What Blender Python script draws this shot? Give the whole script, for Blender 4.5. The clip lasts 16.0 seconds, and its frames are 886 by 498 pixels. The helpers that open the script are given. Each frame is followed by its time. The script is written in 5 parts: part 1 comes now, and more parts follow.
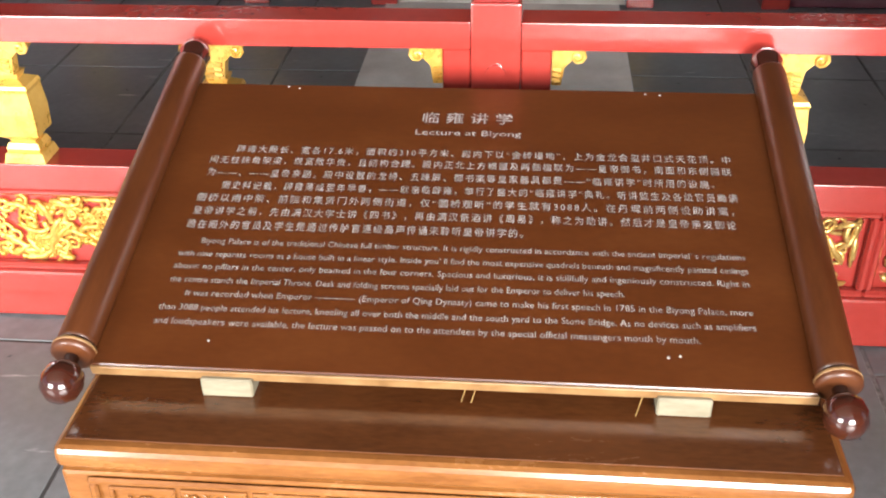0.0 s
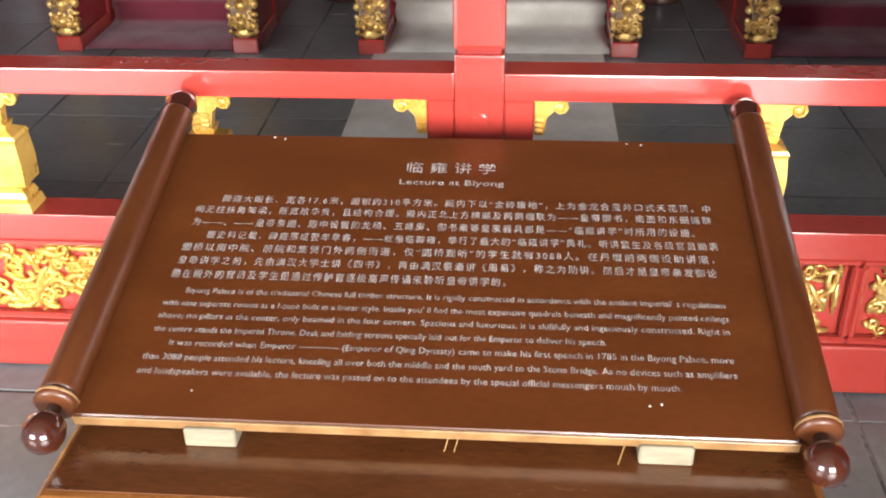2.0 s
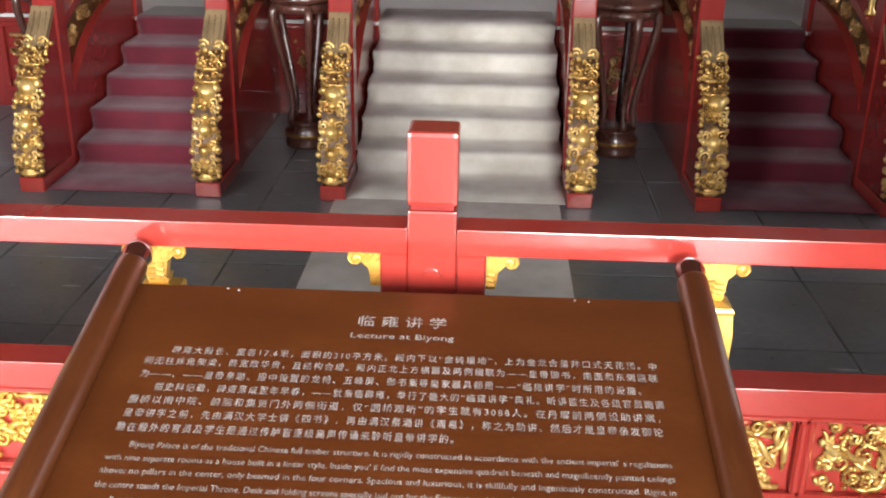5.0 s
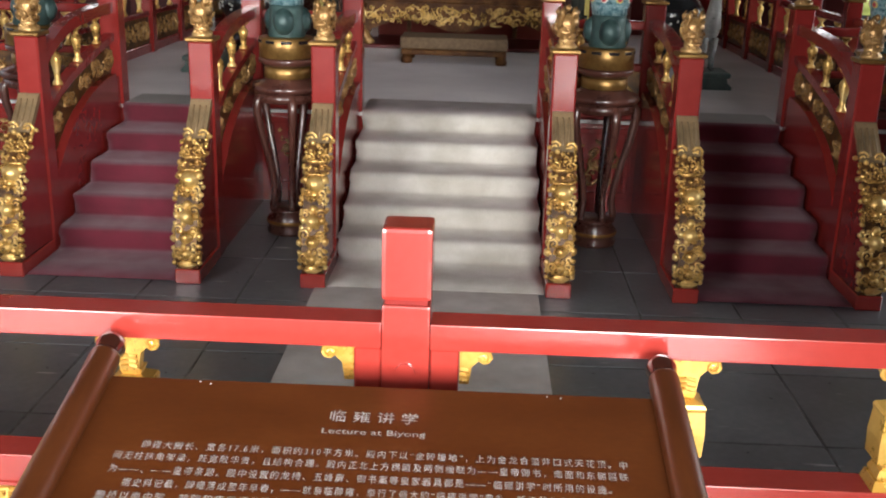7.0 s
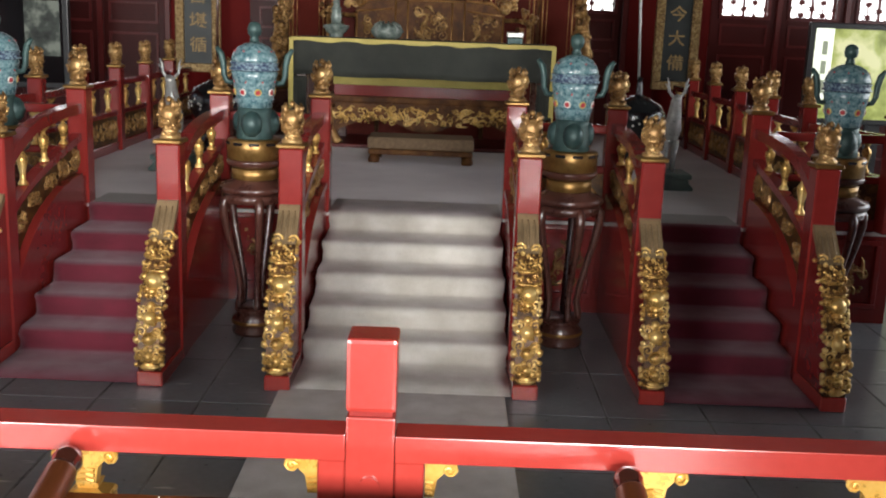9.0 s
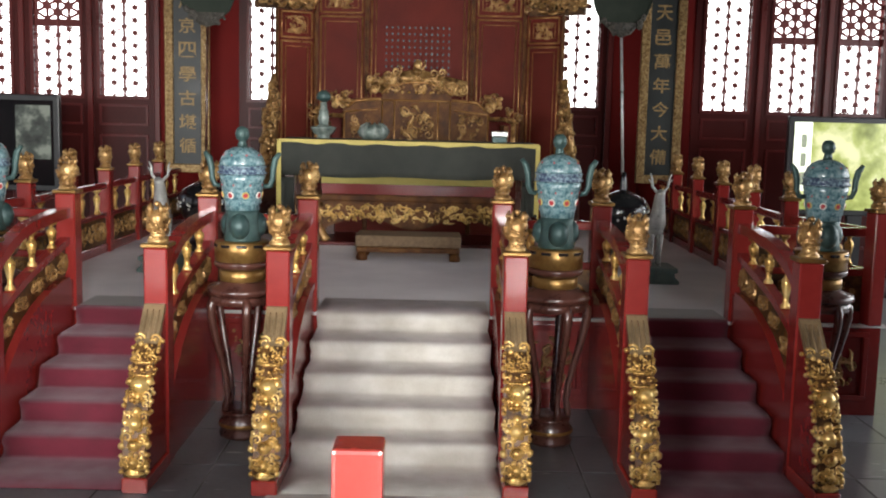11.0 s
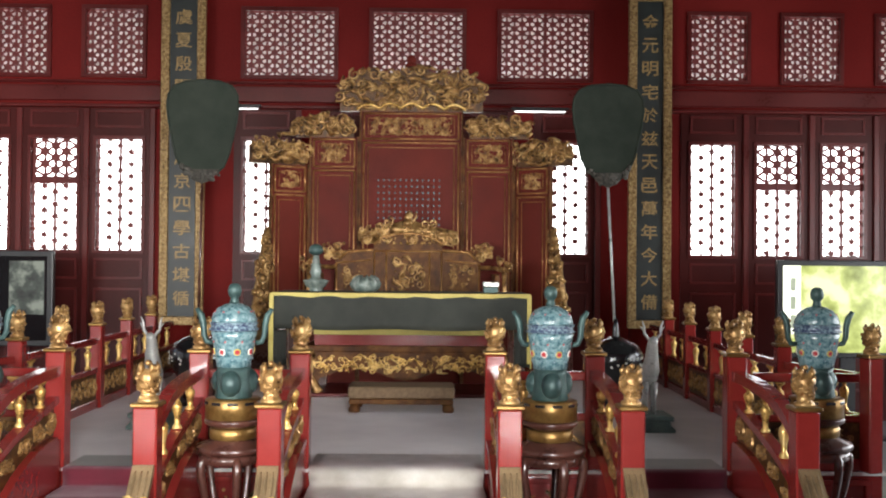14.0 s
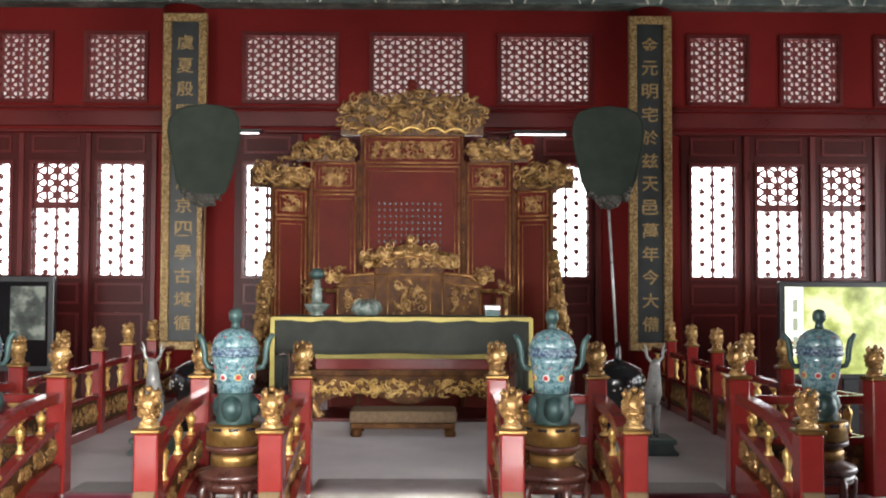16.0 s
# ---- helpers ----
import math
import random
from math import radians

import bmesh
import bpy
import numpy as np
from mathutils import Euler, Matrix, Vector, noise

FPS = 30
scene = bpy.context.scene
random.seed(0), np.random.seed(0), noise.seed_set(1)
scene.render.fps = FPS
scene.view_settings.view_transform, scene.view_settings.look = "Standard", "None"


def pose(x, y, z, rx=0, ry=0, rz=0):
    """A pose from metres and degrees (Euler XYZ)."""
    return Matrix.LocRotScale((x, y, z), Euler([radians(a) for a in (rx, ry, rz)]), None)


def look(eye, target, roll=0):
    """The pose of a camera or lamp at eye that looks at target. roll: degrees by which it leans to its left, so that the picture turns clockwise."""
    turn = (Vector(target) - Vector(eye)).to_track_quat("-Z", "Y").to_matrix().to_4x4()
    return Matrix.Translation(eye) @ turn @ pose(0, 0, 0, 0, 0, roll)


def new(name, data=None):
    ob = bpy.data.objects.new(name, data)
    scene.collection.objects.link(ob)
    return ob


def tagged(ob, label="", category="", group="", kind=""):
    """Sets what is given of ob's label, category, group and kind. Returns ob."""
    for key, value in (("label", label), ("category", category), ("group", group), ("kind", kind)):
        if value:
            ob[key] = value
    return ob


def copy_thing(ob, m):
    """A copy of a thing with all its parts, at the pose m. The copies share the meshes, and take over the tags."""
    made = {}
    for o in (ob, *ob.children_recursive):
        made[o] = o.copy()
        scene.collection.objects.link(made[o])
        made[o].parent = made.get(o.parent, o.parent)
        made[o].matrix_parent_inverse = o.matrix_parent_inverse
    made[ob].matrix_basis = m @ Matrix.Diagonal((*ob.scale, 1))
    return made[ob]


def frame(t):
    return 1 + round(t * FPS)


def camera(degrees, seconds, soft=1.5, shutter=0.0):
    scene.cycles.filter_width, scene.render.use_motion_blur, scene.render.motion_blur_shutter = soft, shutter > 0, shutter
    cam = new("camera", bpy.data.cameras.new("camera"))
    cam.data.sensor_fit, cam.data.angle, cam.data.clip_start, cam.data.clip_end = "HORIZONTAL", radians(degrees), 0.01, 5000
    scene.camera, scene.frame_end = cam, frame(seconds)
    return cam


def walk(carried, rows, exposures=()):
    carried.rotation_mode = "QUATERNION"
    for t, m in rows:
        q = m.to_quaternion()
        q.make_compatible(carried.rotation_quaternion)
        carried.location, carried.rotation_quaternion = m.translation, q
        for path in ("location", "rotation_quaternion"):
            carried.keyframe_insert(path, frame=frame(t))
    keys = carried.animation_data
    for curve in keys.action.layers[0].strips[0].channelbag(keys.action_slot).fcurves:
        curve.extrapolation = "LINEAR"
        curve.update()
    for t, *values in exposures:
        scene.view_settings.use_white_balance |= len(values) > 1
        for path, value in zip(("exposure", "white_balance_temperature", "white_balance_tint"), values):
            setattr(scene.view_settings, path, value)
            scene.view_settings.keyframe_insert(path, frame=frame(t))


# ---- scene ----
cam = camera(47.0, 16.0, soft=2.0)
PATH = [
    (0, (0.109, -0.136, 1.637), (-0.054, 1.535, 0.551), -1.2),
    (0.5, (0.114, -0.141, 1.639), (-0.057, 1.53, 0.552), -1.5),
    (1, (0.114, -0.143, 1.643), (-0.053, 1.531, 0.562), -1.7),
    (1.5, (0.12, -0.145, 1.645), (-0.041, 1.551, 0.597), -1.6),
    (2, (0.123, -0.144, 1.649), (-0.024, 1.576, 0.639), -1.0),
    (2.5, (0.132, -0.145, 1.653), (0.001, 1.602, 0.689), -0.6),
    (3, (0.141, -0.151, 1.662), (0.026, 1.623, 0.746), -0.5),
    (3.5, (0.143, -0.149, 1.666), (0.04, 1.645, 0.788), -0.1),
    (4, (0.14, -0.144, 1.672), (0.047, 1.671, 0.836), 0.4),
    (6.5, (0.166, -0.156, 1.71), (0.099, 1.731, 1.049), 1.4),
    (7, (0.17, -0.157, 1.718), (0.114, 1.746, 1.106), 1.7),
    (7.5, (0.174, -0.16, 1.732), (0.131, 1.756, 1.16), 1.7),
    (8, (0.174, -0.153, 1.741), (0.152, 1.776, 1.215), 1.9),
    (8.5, (0.17, -0.146, 1.747), (0.166, 1.795, 1.264), 2.1),
    (9, (0.172, -0.149, 1.755), (0.174, 1.804, 1.322), 2.2),
    (11.5, (0.194, -0.16, 1.803), (0.214, 1.829, 1.6), 1.0),
    (12, (0.204, -0.161, 1.813), (0.224, 1.834, 1.665), 0.5),
    (12.5, (0.21, -0.163, 1.821), (0.23, 1.834, 1.72), 0.3),
    (13, (0.209, -0.162, 1.831), (0.235, 1.837, 1.775), 0.5),
    (13.5, (0.198, -0.168, 1.837), (0.227, 1.832, 1.824), 0.7),
    (14, (0.192, -0.168, 1.843), (0.217, 1.832, 1.871), 0.5),
    (14.5, (0.184, -0.164, 1.848), (0.213, 1.836, 1.892), 0.5),
    (15, (0.184, -0.164, 1.849), (0.207, 1.835, 1.916), 0.6),
    (15.5, (0.191, -0.164, 1.849), (0.214, 1.834, 1.923), 0.3),
    (16, (0.194, -0.166, 1.851), (0.216, 1.833, 1.923), 0.2),
]
walk(cam, [(t, look(eye, target, roll)) for t, eye, target, roll in PATH], exposures=[(0, 0.05), (4, 0.08), (7, -0.12), (9, -0.32), (11.5, 0.15), (12.5, 0.35), (16, 0.36)])

# ---- world, sun and the large lights ----
world = bpy.data.worlds.new("overcast_sky")
scene.world = world
world.use_nodes = True
wn = world.node_tree
sky = wn.nodes.new("ShaderNodeTexSky")
sky.sky_type, sky.sun_disc = "NISHITA", False
sky.sun_elevation, sky.sun_rotation = radians(55), radians(200)
wn.links.new(sky.outputs[0], wn.nodes["Background"].inputs[0])
wn.nodes["Background"].inputs[1].default_value = 0.12


def lamp(name, kind, energy, m, size=None, colour=(1, 1, 1)):
    data = bpy.data.lights.new(name, kind)
    data.energy, data.color = energy, colour
    if kind == "SUN":
        data.angle = radians(12)
    else:
        data.shape, data.size, data.size_y = "RECTANGLE", size[0], size[1]
    ob = new(name, data)
    ob.matrix_world = m
    return ob


lamp("sun", "SUN", 1.2, look((0, -6, 10), (2.0, 0, 0)), colour=(1.0, 0.95, 0.88))
# daylight that enters below the veranda's eave, and through the side doors
lamp("veranda_daylight", "AREA", 2150, look((2.5, -6.0, 2.3), (-0.9, 4.5, 0.7)), (4.0, 2.8), (1.0, 0.98, 0.96))
lamp("veranda_daylight", "AREA", 800, look((-4.4, -4.4, 2.2), (-0.8, 3.4, 0.5)), (3.0, 2.4), (1.0, 0.98, 0.96))
for side in (-1, 1):
    lamp("side_door_daylight", "AREA", 40 if side < 0 else 290, look((side * 7.7, 7.0, 2.3), (0, 7.0, 1.6)), (6.0, 2.6), (0.96, 0.98, 1.0))


# ---- materials ----
def material(name, colours, rough=(0.4, 0.6), metal=0.0, scale=6.0, fine=60.0, bump=0.15, spread=(0.35, 0.65), stretch=(1, 1, 1), coat=0.0, ior=1.5, vary=0.0, thick=0.004, spec=0.5):
    """Two scales of noise between the colours, grain in gloss and relief."""
    m = bpy.data.materials.new(name)
    m.use_nodes = True
    t, n = m.node_tree, m.node_tree.nodes
    b = n["Principled BSDF"]
    co, mp = n.new("ShaderNodeTexCoord"), n.new("ShaderNodeMapping")
    mp.inputs["Scale"].default_value = stretch
    t.links.new(co.outputs["Object"], mp.inputs["Vector"])
    big, small = n.new("ShaderNodeTexNoise"), n.new("ShaderNodeTexNoise")
    for node, s, detail in ((big, scale, 5), (small, fine, 3)):
        node.inputs["Scale"].default_value, node.inputs["Detail"].default_value = s, detail
        t.links.new(mp.outputs[0], node.inputs["Vector"])
    mix = n.new("ShaderNodeMath")
    mix.operation = "MULTIPLY_ADD"
    mix.inputs[1].default_value = 0.3
    t.links.new(small.outputs[0], mix.inputs[0])
    half = n.new("ShaderNodeMath")
    half.operation = "MULTIPLY"
    half.inputs[1].default_value = 0.7
    t.links.new(big.outputs[0], half.inputs[0])
    t.links.new(half.outputs[0], mix.inputs[2])
    ramp = n.new("ShaderNodeValToRGB")
    ramp.color_ramp.elements[0].position, ramp.color_ramp.elements[1].position = spread
    ramp.color_ramp.elements[0].color, ramp.color_ramp.elements[-1].color = (*colours[0], 1), (*colours[-1], 1)
    for k, c in enumerate(colours[1:-1], 1):
        e = ramp.color_ramp.elements.new(spread[0] + (spread[1] - spread[0]) * k / (len(colours) - 1))
        e.color = (*c, 1)
    t.links.new(mix.outputs[0], ramp.inputs[0])
    out = ramp.outputs[0]
    if vary:
        info, hsv, mr = n.new("ShaderNodeObjectInfo"), n.new("ShaderNodeHueSaturation"), n.new("ShaderNodeMapRange")
        mr.inputs[3].default_value, mr.inputs[4].default_value = 1 - vary, 1 + vary
        t.links.new(info.outputs["Random"], mr.inputs[0])
        t.links.new(mr.outputs[0], hsv.inputs["Value"])
        t.links.new(out, hsv.inputs["Color"])
        out = hsv.outputs[0]
    t.links.new(out, b.inputs["Base Color"])
    rr = n.new("ShaderNodeMapRange")
    rr.inputs[1].default_value, rr.inputs[2].default_value = 0.3, 0.7
    rr.inputs[3].default_value, rr.inputs[4].default_value = rough
    t.links.new(mix.outputs[0], rr.inputs[0])
    t.links.new(rr.outputs[0], b.inputs["Roughness"])
    b.inputs["Metallic"].default_value, b.inputs["IOR"].default_value = metal, ior
    b.inputs["Specular IOR Level"].default_value = spec
    b.inputs["Coat Weight"].default_value, b.inputs["Coat Roughness"].default_value = coat, 0.12
    bp = n.new("ShaderNodeBump")
    bp.inputs["Strength"].default_value, bp.inputs["Distance"].default_value = bump, thick
    t.links.new(mix.outputs[0], bp.inputs["Height"])
    t.links.new(bp.outputs[0], b.inputs["Normal"])
    return m


def glow(name, colour, strength):
    m = bpy.data.materials.new(name)
    m.use_nodes = True
    b = m.node_tree.nodes["Principled BSDF"]
    b.inputs["Base Color"].default_value = (*colour, 1)
    b.inputs["Emission Color"].default_value, b.inputs["Emission Strength"].default_value = (*colour, 1), strength
    return m


RED_GLOSS = material("red_gloss_lacquer", [(0.33, 0.031, 0.023), (0.39, 0.042, 0.031)], (0.20, 0.26), scale=2, fine=40, bump=0.005, coat=0.8)
RED = material("red_lacquer", [(0.205, 0.019, 0.016), (0.25, 0.025, 0.021)], (0.17, 0.24), scale=2.5, fine=20, bump=0.0, coat=0.5, spec=0.4)
RED_DARK = material("old_red_paint", [(0.070, 0.009, 0.008), (0.12, 0.014, 0.012)], (0.24, 0.42), scale=1.6, fine=50, bump=0.1, spec=0.35)
RED_WALL = material("wall_red_paint", [(0.125, 0.009, 0.008), (0.175, 0.014, 0.012)], (0.5, 0.65), scale=0.9, fine=40, bump=0.08, spec=0.08)
GOLD = material("gold_leaf", [(0.24, 0.11, 0.028), (0.66, 0.41, 0.12), (0.90, 0.67, 0.28)], (0.22, 0.38), metal=0.65, scale=9, fine=120, bump=0.2)
GOLD_OLD = material("worn_gold_leaf", [(0.085, 0.040, 0.014), (0.36, 0.20, 0.070), (0.70, 0.47, 0.20)], (0.24, 0.44), metal=0.55, scale=13, fine=120, bump=0.3)
GOLD_PALE = material("faded_gilding", [(0.15, 0.10, 0.052), (0.29, 0.20, 0.105)], (0.4, 0.6), metal=0.3, scale=8, bump=0.2)
BRASS = material("gilded_brass", [(0.17, 0.09, 0.025), (0.36, 0.21, 0.065)], (0.25, 0.45), metal=0.7, scale=7, bump=0.1)
GILT_PAINT = material("bright_gilt_paint", [(0.66, 0.35, 0.055), (0.80, 0.50, 0.13)], (0.22, 0.38), metal=0.45, scale=14, fine=90, bump=0.2)
BOARD = material("varnished_walnut_board", [(0.062, 0.0160, 0.0034), (0.076, 0.0200, 0.0043), (0.093, 0.0262, 0.006)], (0.30, 0.34), scale=3.5, fine=45, bump=0.02, stretch=(1, 2, 2), coat=0.25)
ROLLER = material("varnished_roller_wood", [(0.058, 0.0150, 0.0033), (0.092, 0.0255, 0.006)], (0.36, 0.44), scale=4, fine=40, bump=0.02, stretch=(4, 4, 1), coat=0.12)
BOX_TOP = material("polished_stand_wood", [(0.055, 0.0165, 0.005), (0.115, 0.037, 0.011)], (0.16, 0.28), scale=3, fine=40, bump=0.02, stretch=(1, 3, 1), coat=0.6)
HONEY = material("honey_stand_wood", [(0.155, 0.054, 0.012), (0.27, 0.105, 0.028)], (0.18, 0.30), scale=5, fine=50, bump=0.06, stretch=(1, 1, 5), coat=0.5)
EDGE_WOOD = material("worn_board_edge", [(0.16, 0.08, 0.03), (0.30, 0.17, 0.07)], (0.3, 0.5), scale=14, bump=0.1)
PALE_WOOD = material("raw_pale_wood", [(0.165, 0.14, 0.09), (0.25, 0.215, 0.145)], (0.5, 0.7), scale=12, stretch=(1, 5, 5), bump=0.15)
WHITE_INK = material("engraved_white_paint", [(0.20, 0.175, 0.165), (0.42, 0.38, 0.365)], (0.4, 0.6), scale=60, bump=0.05)
STONE = material("dark_grey_floor_stone", [(0.085, 0.093, 0.098), (0.145, 0.157, 0.165), (0.235, 0.25, 0.26)], (0.26, 0.34), scale=2.4, fine=30, bump=0.015, spread=(0.2, 0.8), vary=0.12)
JOINT = material("pale_joint_mortar", [(0.045, 0.045, 0.045), (0.21, 0.21, 0.205)], (0.7, 0.9), scale=4, spread=(0.44, 0.60))
CARPET = material("grey_wool_carpet", [(0.44, 0.41, 0.35), (0.55, 0.525, 0.465), (0.67, 0.645, 0.59)], (0.85, 0.98), scale=5, fine=220, bump=0.5, coat=0)
PLATFORM = material("grey_platform_carpet", [(0.58, 0.575, 0.56), (0.72, 0.715, 0.695)], (0.7, 0.9), scale=2.5, fine=180, bump=0.3)
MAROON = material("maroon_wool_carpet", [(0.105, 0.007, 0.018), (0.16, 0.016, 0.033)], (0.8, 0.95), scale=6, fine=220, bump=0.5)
ENAMEL = material("turquoise_cloisonne_enamel", [(0.018, 0.045, 0.06), (0.075, 0.155, 0.18), (0.15, 0.255, 0.27), (0.40, 0.46, 0.45)], (0.2, 0.4), scale=46, fine=130, bump=0.25, spread=(0.30, 0.68), coat=0.3)
ENAMEL_DARK = material("dark_green_patina", [(0.02, 0.045, 0.045), (0.06, 0.11, 0.10)], (0.35, 0.55), metal=0.3, scale=14, bump=0.2)
FLOWER_RED = material("red_enamel_flower", [(0.30, 0.02, 0.03), (0.45, 0.05, 0.05)], (0.25, 0.4), scale=40)
FLOWER_WHITE = material("white_enamel_heart", [(0.6, 0.58, 0.5), (0.8, 0.78, 0.7)], (0.25, 0.4), scale=40)
BLUE_BAND = material("blue_enamel_band", [(0.04, 0.06, 0.11), (0.19, 0.28, 0.32)], (0.25, 0.4), scale=60, spread=(0.45, 0.55))
ROSEWOOD = material("dark_rosewood", [(0.040, 0.014, 0.011), (0.095, 0.036, 0.025)], (0.22, 0.36), scale=6, bump=0.06, coat=0.35)
CLOTH = material("dark_teal_silk_cover", [(0.040, 0.045, 0.037), (0.072, 0.077, 0.064)], (0.6, 0.85), scale=9, fine=150, bump=0.3)
YELLOW = material("yellow_silk_border", [(0.42, 0.34, 0.08), (0.55, 0.46, 0.14)], (0.6, 0.8), scale=12, fine=150, bump=0.2)
STOOL_CLOTH = material("faded_brown_brocade", [(0.14, 0.085, 0.045), (0.24, 0.16, 0.09)], (0.7, 0.9), scale=30, fine=150, bump=0.3)
FAN = material("dark_green_feather_fan", [(0.020, 0.027, 0.020), (0.036, 0.044, 0.034)], (0.75, 0.95), scale=5, fine=120, bump=0.2, spec=0.2)
BRONZE = material("grey_bronze", [(0.30, 0.30, 0.28), (0.58, 0.58, 0.55)], (0.22, 0.4), metal=0.35, scale=10, bump=0.1)
GREEN_STONE = material("green_patinated_plinth", [(0.05, 0.085, 0.075), (0.11, 0.16, 0.14)], (0.4, 0.6), scale=8, bump=0.2)
BLACK = material("black_lacquer", [(0.006, 0.006, 0.007), (0.016, 0.016, 0.018)], (0.15, 0.3), scale=5, bump=0.05, coat=0.4)
COUPLET = material("dark_couplet_board", [(0.010, 0.014, 0.013), (0.022, 0.028, 0.026)], (0.3, 0.5), scale=6, bump=0.1)
PANEL_RED = material("screen_panel_red_silk", [(0.100, 0.0155, 0.0105), (0.140, 0.0225, 0.0155)], (0.45, 0.55), scale=3, fine=60, bump=0.03, spec=0.08)
LATTICE = material("lattice_dark_red", [(0.10, 0.012, 0.010), (0.16, 0.02, 0.016)], (0.45, 0.6), scale=8)
PAINTED = material("painted_beam_green", [(0.045, 0.065, 0.055), (0.10, 0.13, 0.11), (0.22, 0.24, 0.20)], (0.5, 0.7), scale=4, fine=20, spread=(0.4, 0.6))
PAINTED_BLUE = material("painted_beam_blue", [(0.05, 0.065, 0.065), (0.11, 0.13, 0.12)], (0.5, 0.7), scale=5)
PLASTER = material("grey_ceiling_paint", [(0.10, 0.11, 0.10), (0.17, 0.18, 0.16)], (0.6, 0.8), scale=1.5)
SCREEN_OFF = material("unlit_screen_glass", [(0.008, 0.008, 0.009), (0.012, 0.012, 0.013)], (0.04, 0.08), scale=2, bump=0.0)
PLASTIC = material("black_plastic", [(0.012, 0.012, 0.013), (0.02, 0.02, 0.021)], (0.3, 0.45), scale=10, bump=0.05)
for m, w in ((CARPET, 0.3), (PLATFORM, 0.2), (MAROON, 0.3)):
    b = m.node_tree.nodes["Principled BSDF"]
    b.inputs["Sheen Weight"].default_value, b.inputs["Sheen Roughness"].default_value = w, 0.5
    b.inputs["Sheen Tint"].default_value = (0.85, 0.7, 0.75, 1)
THRONE_WOOD = material("brown_gilded_wood", [(0.050, 0.017, 0.006), (0.105, 0.041, 0.013), (0.20, 0.09, 0.028)], (0.45, 0.6), scale=9, fine=70, bump=0.2, spec=0.15)
DOOR_RED = material("dark_door_red", [(0.040, 0.0058, 0.005), (0.066, 0.0090, 0.0075)], (0.30, 0.42), scale=2.2, fine=50, bump=0.02, spec=0.18)
GILT_LINE = material("gilt_beading", [(0.26, 0.115, 0.035), (0.50, 0.28, 0.10)], (0.25, 0.4), metal=0.6, scale=10, bump=0.1)
FRAME_GILT = material("stippled_gilt_frame", [(0.12, 0.065, 0.02), (0.30, 0.19, 0.075), (0.52, 0.37, 0.17)], (0.35, 0.55), metal=0.45, scale=38, fine=140, bump=0.4)
CELADON = material("pale_green_bronze", [(0.06, 0.085, 0.075), (0.13, 0.165, 0.145), (0.28, 0.31, 0.28)], (0.3, 0.5), metal=0.2, scale=22, bump=0.2)
KNOB = material("dark_polished_knob_wood", [(0.030, 0.0075, 0.0045), (0.055, 0.014, 0.007)], (0.10, 0.16), scale=8, bump=0.01, coat=0.9)
CHARACTER = material("brushed_gold_character", [(0.20, 0.125, 0.045), (0.40, 0.27, 0.11)], (0.4, 0.6), metal=0.3, scale=14, bump=0.2)
FRINGE = material("grey_brown_fringe", [(0.022, 0.022, 0.018), (0.090, 0.080, 0.065)], (0.6, 0.8), scale=40, bump=0.3)
# pale scuffs on the floor slabs
t, n = STONE.node_tree, STONE.node_tree.nodes
b = n["Principled BSDF"]
geo, mp, nz, rp, mx = n.new("ShaderNodeNewGeometry"), n.new("ShaderNodeMapping"), n.new("ShaderNodeTexNoise"), n.new("ShaderNodeValToRGB"), n.new("ShaderNodeMix")
mp.inputs["Scale"].default_value, mp.inputs["Rotation"].default_value = (2.2, 11, 1), (0, 0, 0.35)
nz.inputs["Scale"].default_value, nz.inputs["Detail"].default_value = 1.6, 6
rp.color_ramp.elements[0].position, rp.color_ramp.elements[1].position = 0.66, 0.72
mx.data_type = "RGBA"
mx.inputs["B"].default_value = (0.42, 0.43, 0.44, 1)
old = b.inputs["Base Color"].links[0].from_socket
t.links.new(geo.outputs["Position"], mp.inputs["Vector"])
t.links.new(mp.outputs[0], nz.inputs["Vector"])
t.links.new(nz.outputs[0], rp.inputs[0])
t.links.new(rp.outputs[0], mx.inputs["Factor"])
t.links.new(old, mx.inputs["A"])
t.links.new(mx.outputs["Result"], b.inputs["Base Color"])
# dust and the pile's sheen, both painted grey on the maroon carpet's upper faces
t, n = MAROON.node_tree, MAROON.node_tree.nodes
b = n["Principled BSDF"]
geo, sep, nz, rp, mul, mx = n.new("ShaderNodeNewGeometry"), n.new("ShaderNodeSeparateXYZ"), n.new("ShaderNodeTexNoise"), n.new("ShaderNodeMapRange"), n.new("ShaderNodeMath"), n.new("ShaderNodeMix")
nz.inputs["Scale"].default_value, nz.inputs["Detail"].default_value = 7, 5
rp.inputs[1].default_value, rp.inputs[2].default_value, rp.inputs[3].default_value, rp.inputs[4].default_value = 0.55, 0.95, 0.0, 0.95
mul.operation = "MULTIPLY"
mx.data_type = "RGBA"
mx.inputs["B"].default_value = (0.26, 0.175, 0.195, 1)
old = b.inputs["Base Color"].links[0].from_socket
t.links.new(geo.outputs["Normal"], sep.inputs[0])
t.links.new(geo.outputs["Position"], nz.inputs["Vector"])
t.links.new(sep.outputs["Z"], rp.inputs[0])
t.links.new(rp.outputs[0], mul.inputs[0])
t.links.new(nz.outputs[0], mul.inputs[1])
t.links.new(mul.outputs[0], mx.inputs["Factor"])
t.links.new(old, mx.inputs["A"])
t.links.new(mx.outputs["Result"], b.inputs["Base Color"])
EAVE = material("pale_eave_boards", [(0.6, 0.58, 0.54), (0.75, 0.73, 0.69)], (0.6, 0.8), scale=3)
